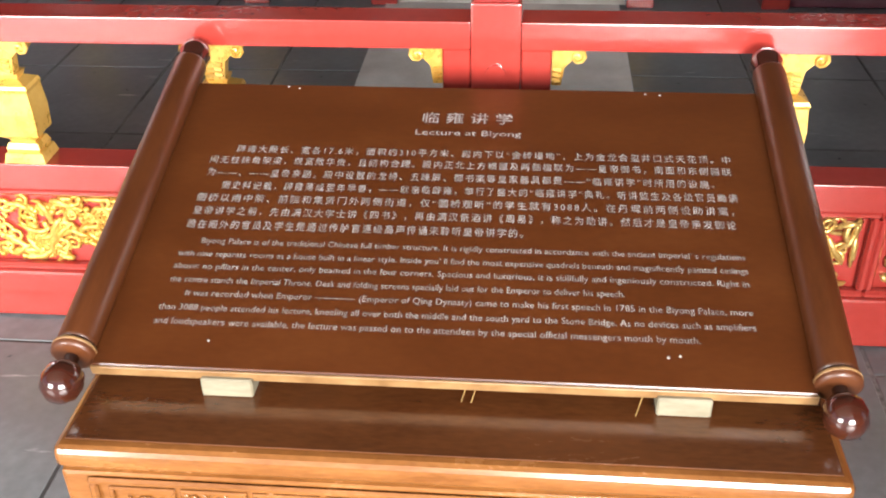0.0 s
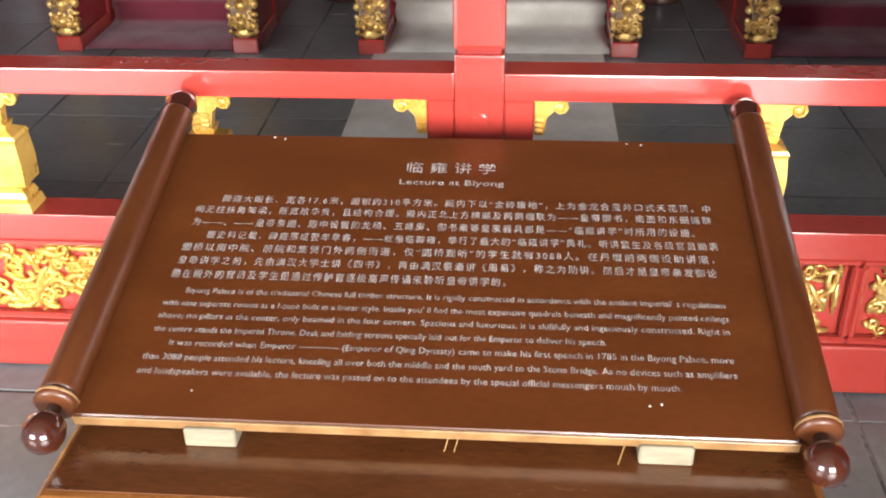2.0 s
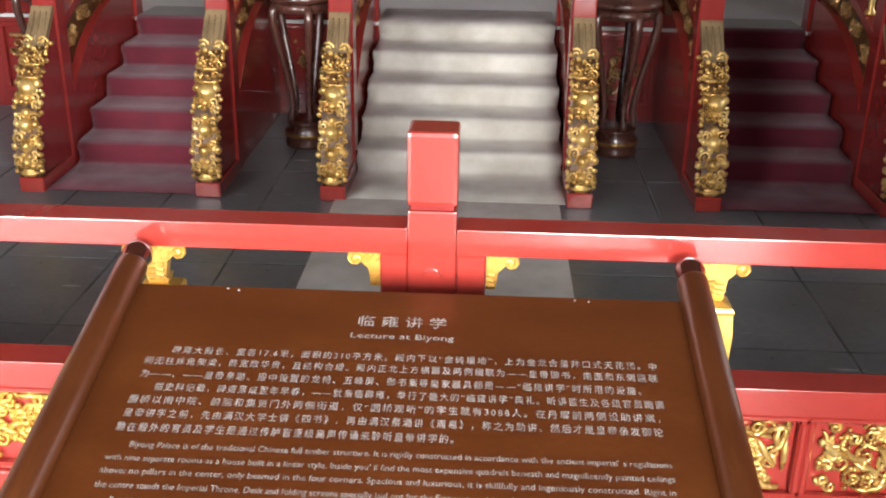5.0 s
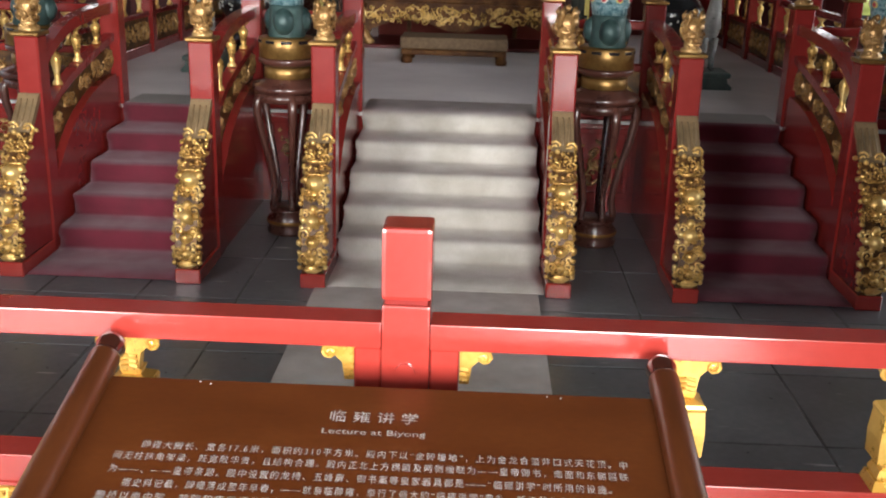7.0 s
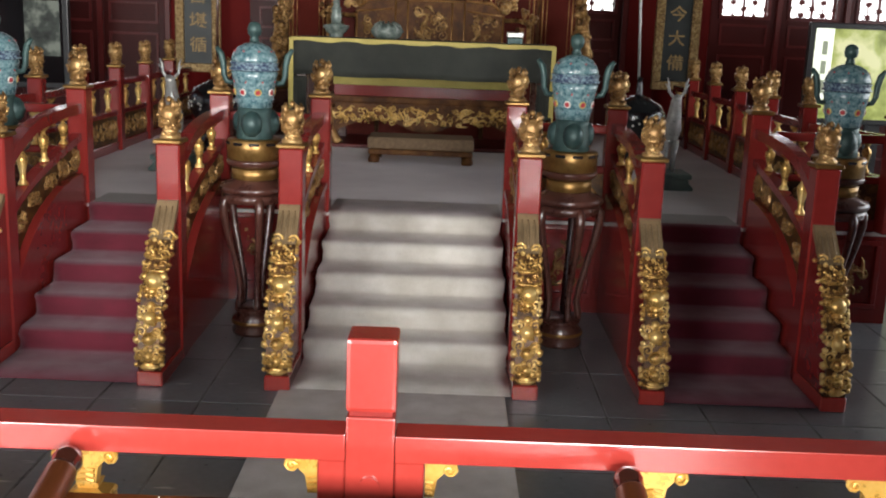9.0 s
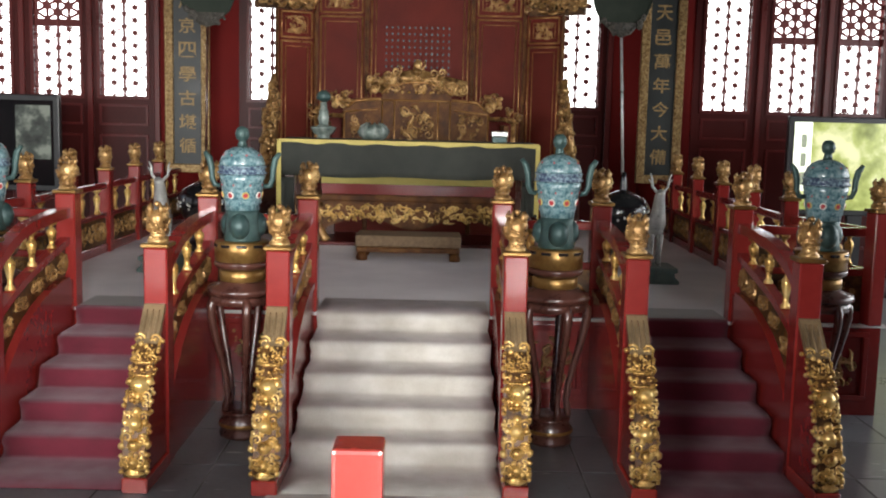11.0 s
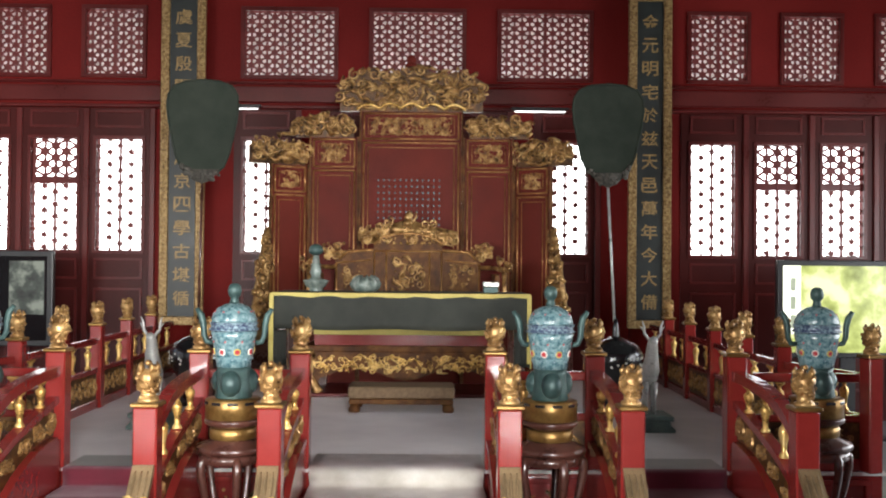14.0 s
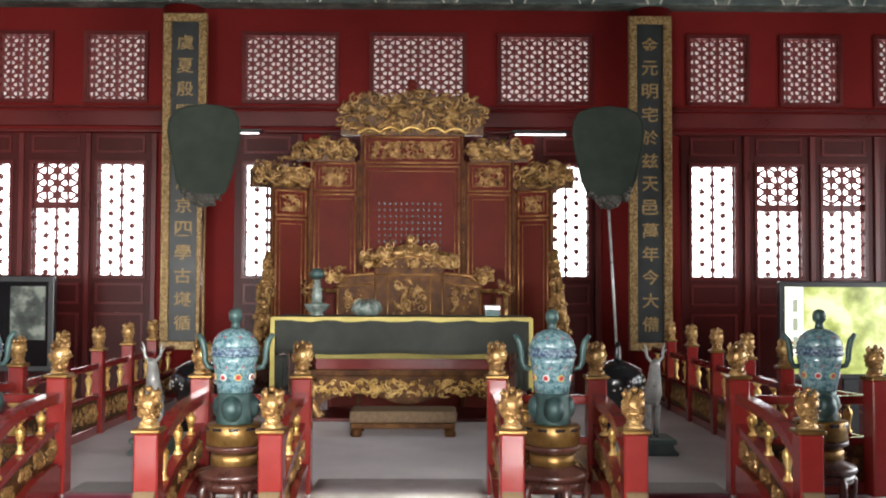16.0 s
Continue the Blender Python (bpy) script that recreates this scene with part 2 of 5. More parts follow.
# dark gold: shade of the recesses behind carving, and the panels' own tone
GOLD_DARK = material("dark_gold_and_recess_shade", [(0.026, 0.011, 0.004), (0.085, 0.038, 0.011), (0.19, 0.09, 0.026)], (0.35, 0.55), metal=0.35, scale=18, fine=90, bump=0.3)
LANDING = material("grey_landing_carpet", [(0.34, 0.335, 0.32), (0.44, 0.435, 0.415)], (0.8, 0.95), scale=3, fine=180, bump=0.3)
DAY = glow("bright_daylight", (1.0, 1.0, 1.0), 4.5)


# ---- mesh helpers ----
def part(name, bm, mat, parent=None, label="", smooth=False, m=None):
    """One mesh object, linked under its thing."""
    mesh = bpy.data.meshes.new(name)
    bmesh.ops.recalc_face_normals(bm, faces=bm.faces)
    if smooth:
        for f in bm.faces:
            f.smooth = True
    bm.to_mesh(mesh)
    bm.free()
    mesh.materials.append(mat)
    ob = new(name, mesh)
    ob.parent = parent
    if m is not None:
        ob.matrix_basis = m
    if label:
        tagged(ob, label)
    return ob


def thing(name, label, category, m=None, group="", kind=""):
    ob = new(name)
    ob.empty_display_size = 0.1
    if m is not None:
        ob.matrix_basis = m
    return tagged(ob, label, category, group, kind)


def box(bm, x0, x1, y0, y1, z0, z1, bevel=0.0, seg=1):
    made = bmesh.ops.create_cube(bm, size=1, matrix=Matrix.Translation(((x0 + x1) / 2, (y0 + y1) / 2, (z0 + z1) / 2)) @ Matrix.Diagonal((x1 - x0, y1 - y0, z1 - z0, 1)))
    if bevel:
        edges = list({e for v in made["verts"] for e in v.link_edges})
        bmesh.ops.bevel(bm, geom=edges, offset=bevel, segments=seg, affect="EDGES", profile=0.6)
    return bm


def boxed(*args, **kw):
    return box(bmesh.new(), *args, **kw)


def lathe(bm, profile, cx=0.0, cy=0.0, seg=28):
    """Turned round z: profile of (radius, z) from the foot up."""
    rings = []
    for r, z in profile:
        rings.append([bm.verts.new((cx + max(r, 0.0005) * math.cos(2 * math.pi * k / seg), cy + max(r, 0.0005) * math.sin(2 * math.pi * k / seg), z)) for k in range(seg)])
    for a, b in zip(rings, rings[1:]):
        for k in range(seg):
            bm.faces.new((a[k], a[(k + 1) % seg], b[(k + 1) % seg], b[k]))
    bm.faces.new(rings[0][::-1])
    bm.faces.new(rings[-1])
    return bm


def tube(bm, pts, radii, seg=6, flat=1.0):
    """A round bar along points, with a radius at each."""
    pts = [Vector(p) for p in pts]
    if not hasattr(radii, "__len__"):
        radii = [radii] * len(pts)
    rings = []
    side = None
    for k, p in enumerate(pts):
        way = (pts[min(k + 1, len(pts) - 1)] - pts[max(k - 1, 0)]).normalized()
        if side is None:
            side = way.orthogonal().normalized()
        side = (side - way * side.dot(way)).normalized()
        up = way.cross(side)
        rings.append([bm.verts.new(p + (side * math.cos(2 * math.pi * j / seg) + up * flat * math.sin(2 * math.pi * j / seg)) * radii[k]) for j in range(seg)])
    for a, b in zip(rings, rings[1:]):
        for j in range(seg):
            bm.faces.new((a[j], a[(j + 1) % seg], b[(j + 1) % seg], b[j]))
    bm.faces.new(rings[0][::-1])
    bm.faces.new(rings[-1])
    return bm


def prism(bm, outline, y0, y1):
    """A flat outline in x and z, from y0 to y1."""
    a = [bm.verts.new((x, y0, z)) for x, z in outline]
    b = [bm.verts.new((x, y1, z)) for x, z in outline]
    bm.faces.new(a)
    bm.faces.new(b[::-1])
    for k in range(len(a)):
        j = (k + 1) % len(a)
        bm.faces.new((a[j], a[k], b[k], b[j]))
    return bm


def bead(bm, x, y, z, r, sy=1.0, sz=1.0, sub=1):
    bmesh.ops.create_icosphere(bm, subdivisions=sub, radius=r, matrix=Matrix.Translation((x, y, z)) @ Matrix.Diagonal((1, sy, sz, 1)))


def scroll(bm, x, z, r, turn, way, y, thick, turns=1.4, seg=5):
    """A carved volute that lies against the plane y."""
    n = 11
    pts, rad = [], []
    for k in range(n):
        u = k / (n - 1)
        a = turn + way * u * turns * 2 * math.pi
        q = r * (1 - 0.85 * u)
        pts.append((x + q * math.cos(a), y - thick * (0.25 + 0.6 * u), z + q * math.sin(a)))
        rad.append(thick * (0.75 - 0.25 * u))
    tube(bm, pts, rad, seg)


def carving(bm, x0, x1, z0, z1, y, size, seed, dense=1.0, deep=1.0):
    """Cloud and dragon relief: volutes, wandering stems and bosses that fill a field of the plane y."""
    rng = random.Random(seed)
    area = (x1 - x0) * (z1 - z0)
    n = max(3, int(dense * area / (size * size * 2.6)))
    th = size * 0.26 * deep
    for _ in range(n):
        r = size * rng.uniform(0.45, 0.85)
        x, z = rng.uniform(x0 + r * 0.7, max(x0 + r * 0.7, x1 - r * 0.7)), rng.uniform(z0 + r * 0.7, max(z0 + r * 0.7, z1 - r * 0.7))
        scroll(bm, x, z, r, rng.uniform(0, 6.3), rng.choice((-1, 1)), y, th * rng.uniform(0.7, 1.15))
    for _ in range(n // 2):
        x, z, a = rng.uniform(x0, x1), rng.uniform(z0, z1), rng.uniform(0, 6.3)
        pts = []
        for k in range(7):
            pts.append((min(max(x, x0 + th), x1 - th), y - th * rng.uniform(0.4, 1.3), min(max(z, z0 + th), z1 - th)))
            a += rng.uniform(-0.8, 0.8)
            x, z = x + math.cos(a) * size * 0.45, z + math.sin(a) * size * 0.45
        tube(bm, pts, [th * q for q in (0.4, 0.8, 1, 1, 0.9, 0.7, 0.3)], 5)
    for _ in range(n):
        r = th * rng.uniform(0.6, 1.3)
        bead(bm, rng.uniform(x0 + r, x1 - r), y - r * 0.5, rng.uniform(z0 + r, z1 - r), r)
    return bm


def frame_bars(bm, x0, x1, z0, z1, w, y0, y1, bevel=0.004):
    """Four bars round an opening: butted, not overlapping."""
    box(bm, x0, x1, y0, y1, z1 - w, z1, bevel)
    box(bm, x0, x1, y0, y1, z0, z0 + w, bevel)
    box(bm, x0, x0 + w, y0, y1, z0 + w, z1 - w, bevel)
    box(bm, x1 - w, x1, y0, y1, z0 + w, z1 - w, bevel)
    return bm


def lettering(name, body, width, height, mat, parent, m, label="", space=1.0, thin=0.0):
    """Letters as a thin mesh, drawn to a width and a height."""
    data = bpy.data.curves.new(name, "FONT")
    data.body, data.size, data.resolution_u, data.space_character = body, 1.0, 2, space
    data.offset = -thin
    tmp = bpy.data.objects.new(name, data)
    scene.collection.objects.link(tmp)
    bpy.context.view_layer.update()
    mesh = bpy.data.meshes.new_from_object(tmp.evaluated_get(bpy.context.evaluated_depsgraph_get()))
    bpy.data.objects.remove(tmp)
    co = np.empty(len(mesh.vertices) * 3)
    mesh.vertices.foreach_get("co", co)
    co = co.reshape(-1, 3)
    low, high = co.min(0), co.max(0)
    sx = width / (high[0] - low[0])
    sz = height / (high[1] - low[1]) if height else sx
    co[:, 0] = (co[:, 0] - low[0]) * sx
    co[:, 1] = (co[:, 1] - low[1]) * sz
    co[:, 2] = 0
    mesh.vertices.foreach_set("co", co.ravel())
    mesh.materials.clear()
    mesh.materials.append(mat)
    mesh.update()
    ob = new(name, mesh)
    ob.parent, ob.matrix_basis = parent, m
    if label:
        tagged(ob, label)
    return ob


# ---- the large structure ----
def prism_x(bm, outline, x0, x1):
    """A flat outline in y and z, from x0 to x1."""
    a = [bm.verts.new((x0, y, z)) for y, z in outline]
    b = [bm.verts.new((x1, y, z)) for y, z in outline]
    bm.faces.new(a)
    bm.faces.new(b[::-1])
    for k in range(len(a)):
        j = (k + 1) % len(a)
        bm.faces.new((a[j], a[k], b[k], b[j]))
    return bm


def pierced(x0, x1, z0, z1, y0, y1, holes):
    """A wall with openings (x0, x1, z0, z1) right through it."""
    bm = bmesh.new()
    xs = sorted({x0, x1, *[h[0] for h in holes], *[h[1] for h in holes]})
    for a, b in zip(xs, xs[1:]):
        mid = (a + b) / 2
        cuts = sorted((h[2], h[3]) for h in holes if h[0] < mid < h[1])
        low = z0
        for c, d in cuts:
            if c > low:
                box(bm, a, b, y0, y1, low, c)
            low = d
        if low < z1:
            box(bm, a, b, y0, y1, low, z1)
    return bm


PLAT, EDGE_Y, WALL_Y = 0.585, 6.05, 12.0
ground = tagged(part("ground", boxed(-400, 400, -400, 400, -0.6, -0.12), STONE), "grey stone paved courtyard round the hall", "ground", kind="structure")
bm = bmesh.new()
box(bm, -8, 8, -3.2, 12.2, -0.11, -0.0025)
floor = tagged(part("floor", bm, JOINT), "dark grey stone slab floor with pale joints", "floor", kind="structure")

# transoms and door leaves: openings of the north wall
UPPER = [(-6.04, -5.38), (-4.98, -4.387), (-3.928, -3.256), (-2.036, -0.979), (-0.511, 0.552), (1.026, 2.073), (3.304, 3.968), (4.425, 5.089), (5.564, 6.2)]
LOWER = [(-6.12, -5.6), (-5.34, -4.83), (-4.554, -4.016), (-3.782, -3.245), (-2.032, -1.52), (-1.0, -0.5), (0.5, 1.0), (1.545, 2.057), (3.309, 3.824), (4.099, 4.619), (4.89, 5.381), (5.68, 6.19)]
UP_Z, LOW_Z = (4.072, 4.838), (1.968, 3.287)
holes = [(a, b, *UP_Z) for a, b in UPPER] + [(a, b, *LOW_Z) for a, b in LOWER]
wall_north = tagged(part("wall_north", pierced(-8, 8, 0, 5.9, WALL_Y, WALL_Y + 0.1, holes), RED_WALL), "dark red painted timber wall with lattice windows", "wall", kind="structure")
for side in (-1, 1):
    bm = pierced(2.1, 12.1, 0, 5.9, 0, 0.2, [(3.2, 5.2, 0.3, 3.6), (6.0, 8.0, 0.3, 3.6), (8.8, 10.8, 0.3, 3.6)])
    wall = part("wall_east" if side > 0 else "wall_west", bm, RED_WALL, m=Matrix.Translation((side * 8 + 0.1, 0, 0)) @ Matrix.Rotation(radians(90), 4, "Z"))
    tagged(wall, "dark red timber side wall with door openings", "wall", kind="structure")
wall_south = tagged(part("wall_south", pierced(-8, 8, 0, 5.9, 1.95, 2.13, [(-3.0, 1.3, 0, 3.4), (-7, -3.6, 0.5, 4.2), (3.4, 7, 0.5, 4.2)]), RED_WALL), "red timber front wall with a wide doorway", "wall", kind="structure")
# unseen wall, added to keep light off the rail's right end and flight
tagged(part("wall_veranda", boxed(1.7, 8, -1.1, -1.0, 0, 4.599), RED_WALL), "unseen red wall added to block light on the veranda", "wall", kind="structure")
ceiling = tagged(part("ceiling", boxed(-8, 8, 1.95, 12.2, 5.9, 6.05), PLASTER), "dark painted coffered hall ceiling", "ceiling", kind="structure")
tagged(part("veranda_ceiling", boxed(-8, 8, -3.2, 1.95, 4.6, 4.75), PLASTER), "dark painted veranda ceiling", "ceiling", kind="structure")

# the painted tie beam over the transoms
beam = thing("painted_beam", "tie beam painted in blue and green with white outlines", "beam", kind="structure")
part("beam_body", boxed(-7.9, 7.9, WALL_Y - 0.32, WALL_Y - 0.005, 5.165, 5.6, bevel=0.02), PAINTED, beam)
for k in range(19):
    x = -7.2 + k * 0.8
    bm = bmesh.new()
    prism(bm, [(x - 0.3, 5.18), (x + 0.3, 5.18), (x + 0.2, 5.42), (x - 0.2, 5.42)], WALL_Y - 0.328, WALL_Y - 0.318)
    part("painted_field", bm, PAINTED_BLUE, beam)
    bm = bmesh.new()
    tube(bm, [(x - 0.33, WALL_Y - 0.326, 5.17), (x - 0.22, WALL_Y - 0.326, 5.45), (x + 0.22, WALL_Y - 0.326, 5.45), (x + 0.33, WALL_Y - 0.326, 5.17)], 0.012, 5)
    part("white_outline", bm, FLOWER_WHITE, beam)

# daylight outside, and the boarded eave over the transoms
tagged(part("backdrop", boxed(-14, 14, 16.0, 16.1, -0.1, 9.0), DAY), "bright overexposed daylight outside the hall", "backdrop", kind="structure")
bm = bmesh.new()
prism_x(bm, [(WALL_Y + 0.12, 5.3), (14.6, 3.75), (14.6, 3.85), (WALL_Y + 0.12, 5.42)], -9, 9)
tagged(part("eave", bm, EAVE), "boarded underside of the outer eave", "eave", kind="structure")


def lattice(bm, x0, x1, z0, z1, y, step, w):
    """Three sets of crossing bars with a boss on each crossing."""
    cx, cz = (x0 + x1) / 2, (z0 + z1) / 2
    for ang in (90, 30, -30):
        d = Vector((math.cos(radians(ang)), math.sin(radians(ang))))
        nrm = Vector((-d.y, d.x))
        for k in range(-40, 41):
            p = Vector((cx, cz)) + nrm * (k * step)
            lo, hi = -9.0, 9.0
            for axis, a, b in ((0, x0, x1), (1, z0, z1)):
                if abs(d[axis]) < 1e-6:
                    if not a < p[axis] < b:
                        lo, hi = 1, -1
                    continue
                s, e = sorted(((a - p[axis]) / d[axis], (b - p[axis]) / d[axis]))
                lo, hi = max(lo, s), min(hi, e)
            if hi - lo > 0.02:
                a, b = p + d * lo, p + d * hi
                off = nrm * w / 2
                prism(bm, [(a + off)[:], (b + off)[:], (b - off)[:], (a - off)[:]], y + 0.004 * (ang // 30), y + 0.02 + 0.004 * (ang // 30))
    rows = step / math.cos(radians(30))
    for i in range(-30, 31):
        for j in range(-30, 31):
            x, z = cx + i * step, cz + (j + 0.5 * (i % 2)) * rows
            if x0 + 0.02 < x < x1 - 0.02 and z0 + 0.02 < z < z1 - 0.02:
                pts = [(x + max(w * 1.9, 0.034) * math.cos(radians(60 * q + 30)), z + max(w * 1.9, 0.034) * math.sin(radians(60 * q + 30))) for q in range(6)]
                prism(bm, pts, y - 0.008, y + 0.03)


n = 0
for a, b in UPPER:
    n += 1
    win = thing(f"window_{n}", "upper transom window with fine dark wooden lattice", "window", kind="structure")
    part("window_frame", frame_bars(bmesh.new(), a - 0.05, b + 0.05, UP_Z[0] - 0.05, UP_Z[1] + 0.05, 0.048, WALL_Y - 0.035, WALL_Y - 0.002), RED_DARK, win)
    bm = bmesh.new()
    lattice(bm, a, b, *UP_Z, WALL_Y + 0.02, 0.092, 0.022)
    box(bm, (a + b) / 2 - 0.017, (a + b) / 2 + 0.017, WALL_Y + 0.005, WALL_Y + 0.06, *UP_Z)
    part("lattice", bm, LATTICE, win)
n = 0
for k, (a, b) in enumerate(LOWER):
    n += 1
    door = thing(f"door_{n}", "tall red door leaf with geometric lattice and moulded panels", "door", kind="structure")
    c = (a + b) / 2
    part("leaf", pierced(a - 0.128, b + 0.128, 0, 3.655, WALL_Y - 0.018, WALL_Y - 0.001, [(a, b, *LOW_Z)]), DOOR_RED, door)
    part("lattice_frame", frame_bars(bmesh.new(), a - 0.04, b + 0.04, LOW_Z[0] - 0.04, LOW_Z[1] + 0.04, 0.039, WALL_Y - 0.042, WALL_Y - 0.0185), RED_DARK, door)
    split = k in (2, 9, 10)
    bm = bmesh.new()
    # bars built thin, as if eaten by the daylight's glare
    lattice(bm, a, b, LOW_Z[0], 2.757 if split else LOW_Z[1], WALL_Y + 0.02, 0.126, 0.012)
    box(bm, c - 0.011, c + 0.011, WALL_Y + 0.005, WALL_Y + 0.06, *LOW_Z)
    part("lattice", bm, LATTICE, door)
    if split:
        bm = bmesh.new()
        # full bar width, where less glare is put into the shape
        lattice(bm, a, b, 2.84, LOW_Z[1], WALL_Y + 0.02, 0.126, 0.030)
        part("upper_lattice", bm, LATTICE, door, "dark lattice at full bar width above the cross rail")
    if k in (2, 9, 10):
        part("cross_rail", boxed(a, b, WALL_Y + 0.02, WALL_Y + 0.09, 2.757, 2.84), RED_DARK, door)
    for z0, z1 in ((3.42, 3.63), (1.62, 1.87), (0.35, 1.52)):
        part("panel_moulding", frame_bars(bmesh.new(), a - 0.02, b + 0.02, z0, z1, 0.03, WALL_Y - 0.036, WALL_Y - 0.0185), RED_DARK, door)
    for s in ((b + LOWER[k + 1][0]) / 2,) if k < 11 and LOWER[k + 1][0] - b < 0.5 else (b + 0.13,):
        part("stile", boxed(s - 0.035, s + 0.035, WALL_Y - 0.055, WALL_Y - 0.0185, 0.0, 3.658, bevel=0.008), RED_DARK, door)
for z0, z1, d in ((3.66, 3.70, 0.09), (3.74, 3.93, 0.05), (3.955, 3.985, 0.07)):
    tagged(part("trim", boxed(-7.9, 7.9, WALL_Y - d, WALL_Y - 0.002, z0, z1, bevel=0.01), RED_DARK), "dark red moulded transom rail", "trim", kind="structure")
for x in (-7.8, -2.78, 2.81, 7.8):
    bm = lathe(bmesh.new(), [(0.24, 0), (0.24, 5.16)], x, WALL_Y - 0.02, 32)
    tagged(part("column", bm, RED_WALL, smooth=True), "round red lacquered timber column", "column", kind="structure")

# ---- the stone platform's carcass and the flights of steps ----
platform = thing("throne_platform", "red panelled throne platform with gilt carved fields and grey carpet", "platform", kind="structure")
part("platform_body", boxed(-2.98, 2.98, EDGE_Y + 0.02, 11.3, 0, PLAT - 0.02), RED, platform)
part("platform_top", boxed(-3.0, 3.0, EDGE_Y, 11.32, PLAT - 0.02, PLAT), PLATFORM, platform)
for x0, x1 in ((-1.12, -0.68), (0.68, 1.12), (2.2, 2.9), (-2.9, -2.2)):
    part("front_frame", frame_bars(bmesh.new(), x0, x1, 0.1, 0.54, 0.035, EDGE_Y - 0.012, EDGE_Y + 0.018), RED, platform)
    part("front_carving", carving(bmesh.new(), x0 + 0.06, x1 - 0.06, 0.17, 0.47, EDGE_Y + 0.012, 0.05, int(x0 * 100)), GOLD_OLD, platform)

for x0, x1 in ((-2.02, -1.26), (1.26, 2.02)):
    tagged(part("landing_carpet", boxed(x0, x1, EDGE_Y + 0.02, 6.42, PLAT + 0.0005, PLAT + 0.007, bevel=0.002), LANDING), "darker grey carpet strip at the head of the steps", "carpet")
RISE, RISERS = 0.117, (4.94, 5.17, 5.44, 5.74, 6.045)


def flight(x0, x1, mat, label):
    ob = thing("staircase", label, "staircase", group="flights up to the platform")
    for k, y in enumerate(RISERS):
        part("step", boxed(x0, x1, y, RISERS[k + 1] if k < 4 else EDGE_Y - 0.001, 0, RISE * (k + 1) - 0.004, bevel=0.006), mat, ob)
    return ob


def stair_carpet(x0, x1, mat, y_floor, wave, top_to, label, seed):
    """A runner that follows floor, risers and treads, with soft nosings."""
    rng = random.Random(seed)
    line = [(y_floor, 0.0), ((y_floor + 4.94) / 2, 0.0), (4.90, 0.0), (4.925, 0.02)]
    for k, y in enumerate(RISERS):
        z = RISE * (k + 1)
        line += [(y - 0.014, z - 0.060), (y - 0.022, z - 0.030), (y - 0.012, z - 0.008), (y + 0.004, z - 0.0005), (y + (0.035 if k < 4 else 0.016), z)]
        if k < 4:
            line += [(RISERS[k + 1] - 0.03, z + 0.003), (RISERS[k + 1] - 0.014, z + 0.02)]
    line += [(top_to, PLAT)]
    bm = bmesh.new()
    cols = 15
    grid = []
    for y, z in line:
        row = []
        for c in range(cols):
            u = c / (cols - 1)
            dy = wave * math.sin(u * 9 + y * 7) + rng.uniform(-1, 1) * wave * 0.6 if 4.9 < y < 6.03 else 0
            edge = rng.uniform(-0.006, 0.006) if c in (0, cols - 1) else 0
            row.append(bm.verts.new((x0 + (x1 - x0) * u + edge, y - abs(dy), z + 0.006)))
        grid.append(row)
    for r in range(len(grid) - 1):
        for c in range(cols - 1):
            bm.faces.new((grid[r][c], grid[r][c + 1], grid[r + 1][c + 1], grid[r + 1][c]))
    bmesh.ops.recalc_face_normals(bm, faces=bm.faces)
    if sum(f.normal.z for f in bm.faces) < 0:
        bmesh.ops.reverse_faces(bm, faces=bm.faces)
    bmesh.ops.solidify(bm, geom=bm.faces[:], thickness=-0.005)
    ob = part("stair_runner", bm, mat)
    for f in ob.data.polygons:
        f.use_smooth = abs(f.normal.x) < 0.5
    return tagged(ob, label, "carpet")


flight(-0.535, 0.535, RED, "middle wooden steps under a pale grey carpet")
flight(-2.015, -1.265, RED, "side wooden steps under a maroon carpet")
flight(1.265, 2.015, RED, "side wooden steps under a maroon carpet")
stair_carpet(-0.53, 0.53, CARPET, 4.5, 0.010, 6.5, "pale grey wool runner draped over the middle steps", 3)
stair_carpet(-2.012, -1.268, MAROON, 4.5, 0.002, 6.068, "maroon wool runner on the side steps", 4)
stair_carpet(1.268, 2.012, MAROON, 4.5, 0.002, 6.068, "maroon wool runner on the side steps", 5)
bm = bmesh.new()
prism(bm, [(-0.585, 0), (0.5, 0), (0.5, 0.008), (-0.585, 0.008)], 2.2, 4.5)
tagged(part("floor_runner", bm, CARPET), "pale grey carpet runner on the stone floor", "carpet")


# ---- balustrades with gilt finials ----
def finial(bm, cx, cy, z, seed, s=1.0):
    """A squat carved cloud-and-dragon head."""
    rng = random.Random(seed)
    for k in range(5):
        a = 6.28 * k / 5 + 0.3
        x, y = cx + 0.034 * s * math.cos(a), cy + 0.034 * s * math.sin(a)
        tube(bm, [(x, y, z + 0.14 * s), (x + 0.012 * s * math.cos(a), y + 0.012 * s * math.sin(a), z + 0.175 * s), (x + 0.004 * s * math.cos(a), y, z + 0.20 * s)], [0.012 * s, 0.013 * s, 0.003 * s], 5)
    return finial_detail(bm, cx, cy, z, rng, s)


def finial_core(bm, cx, cy, z, s=1.0):
    return lathe(bm, [(0.050 * s, z), (0.050 * s, z + 0.015 * s), (0.037 * s, z + 0.024 * s), (0.036 * s, z + 0.05 * s), (0.048 * s, z + 0.09 * s), (0.054 * s, z + 0.125 * s), (0.046 * s, z + 0.15 * s), (0.022 * s, z + 0.165 * s)], cx, cy, 10)


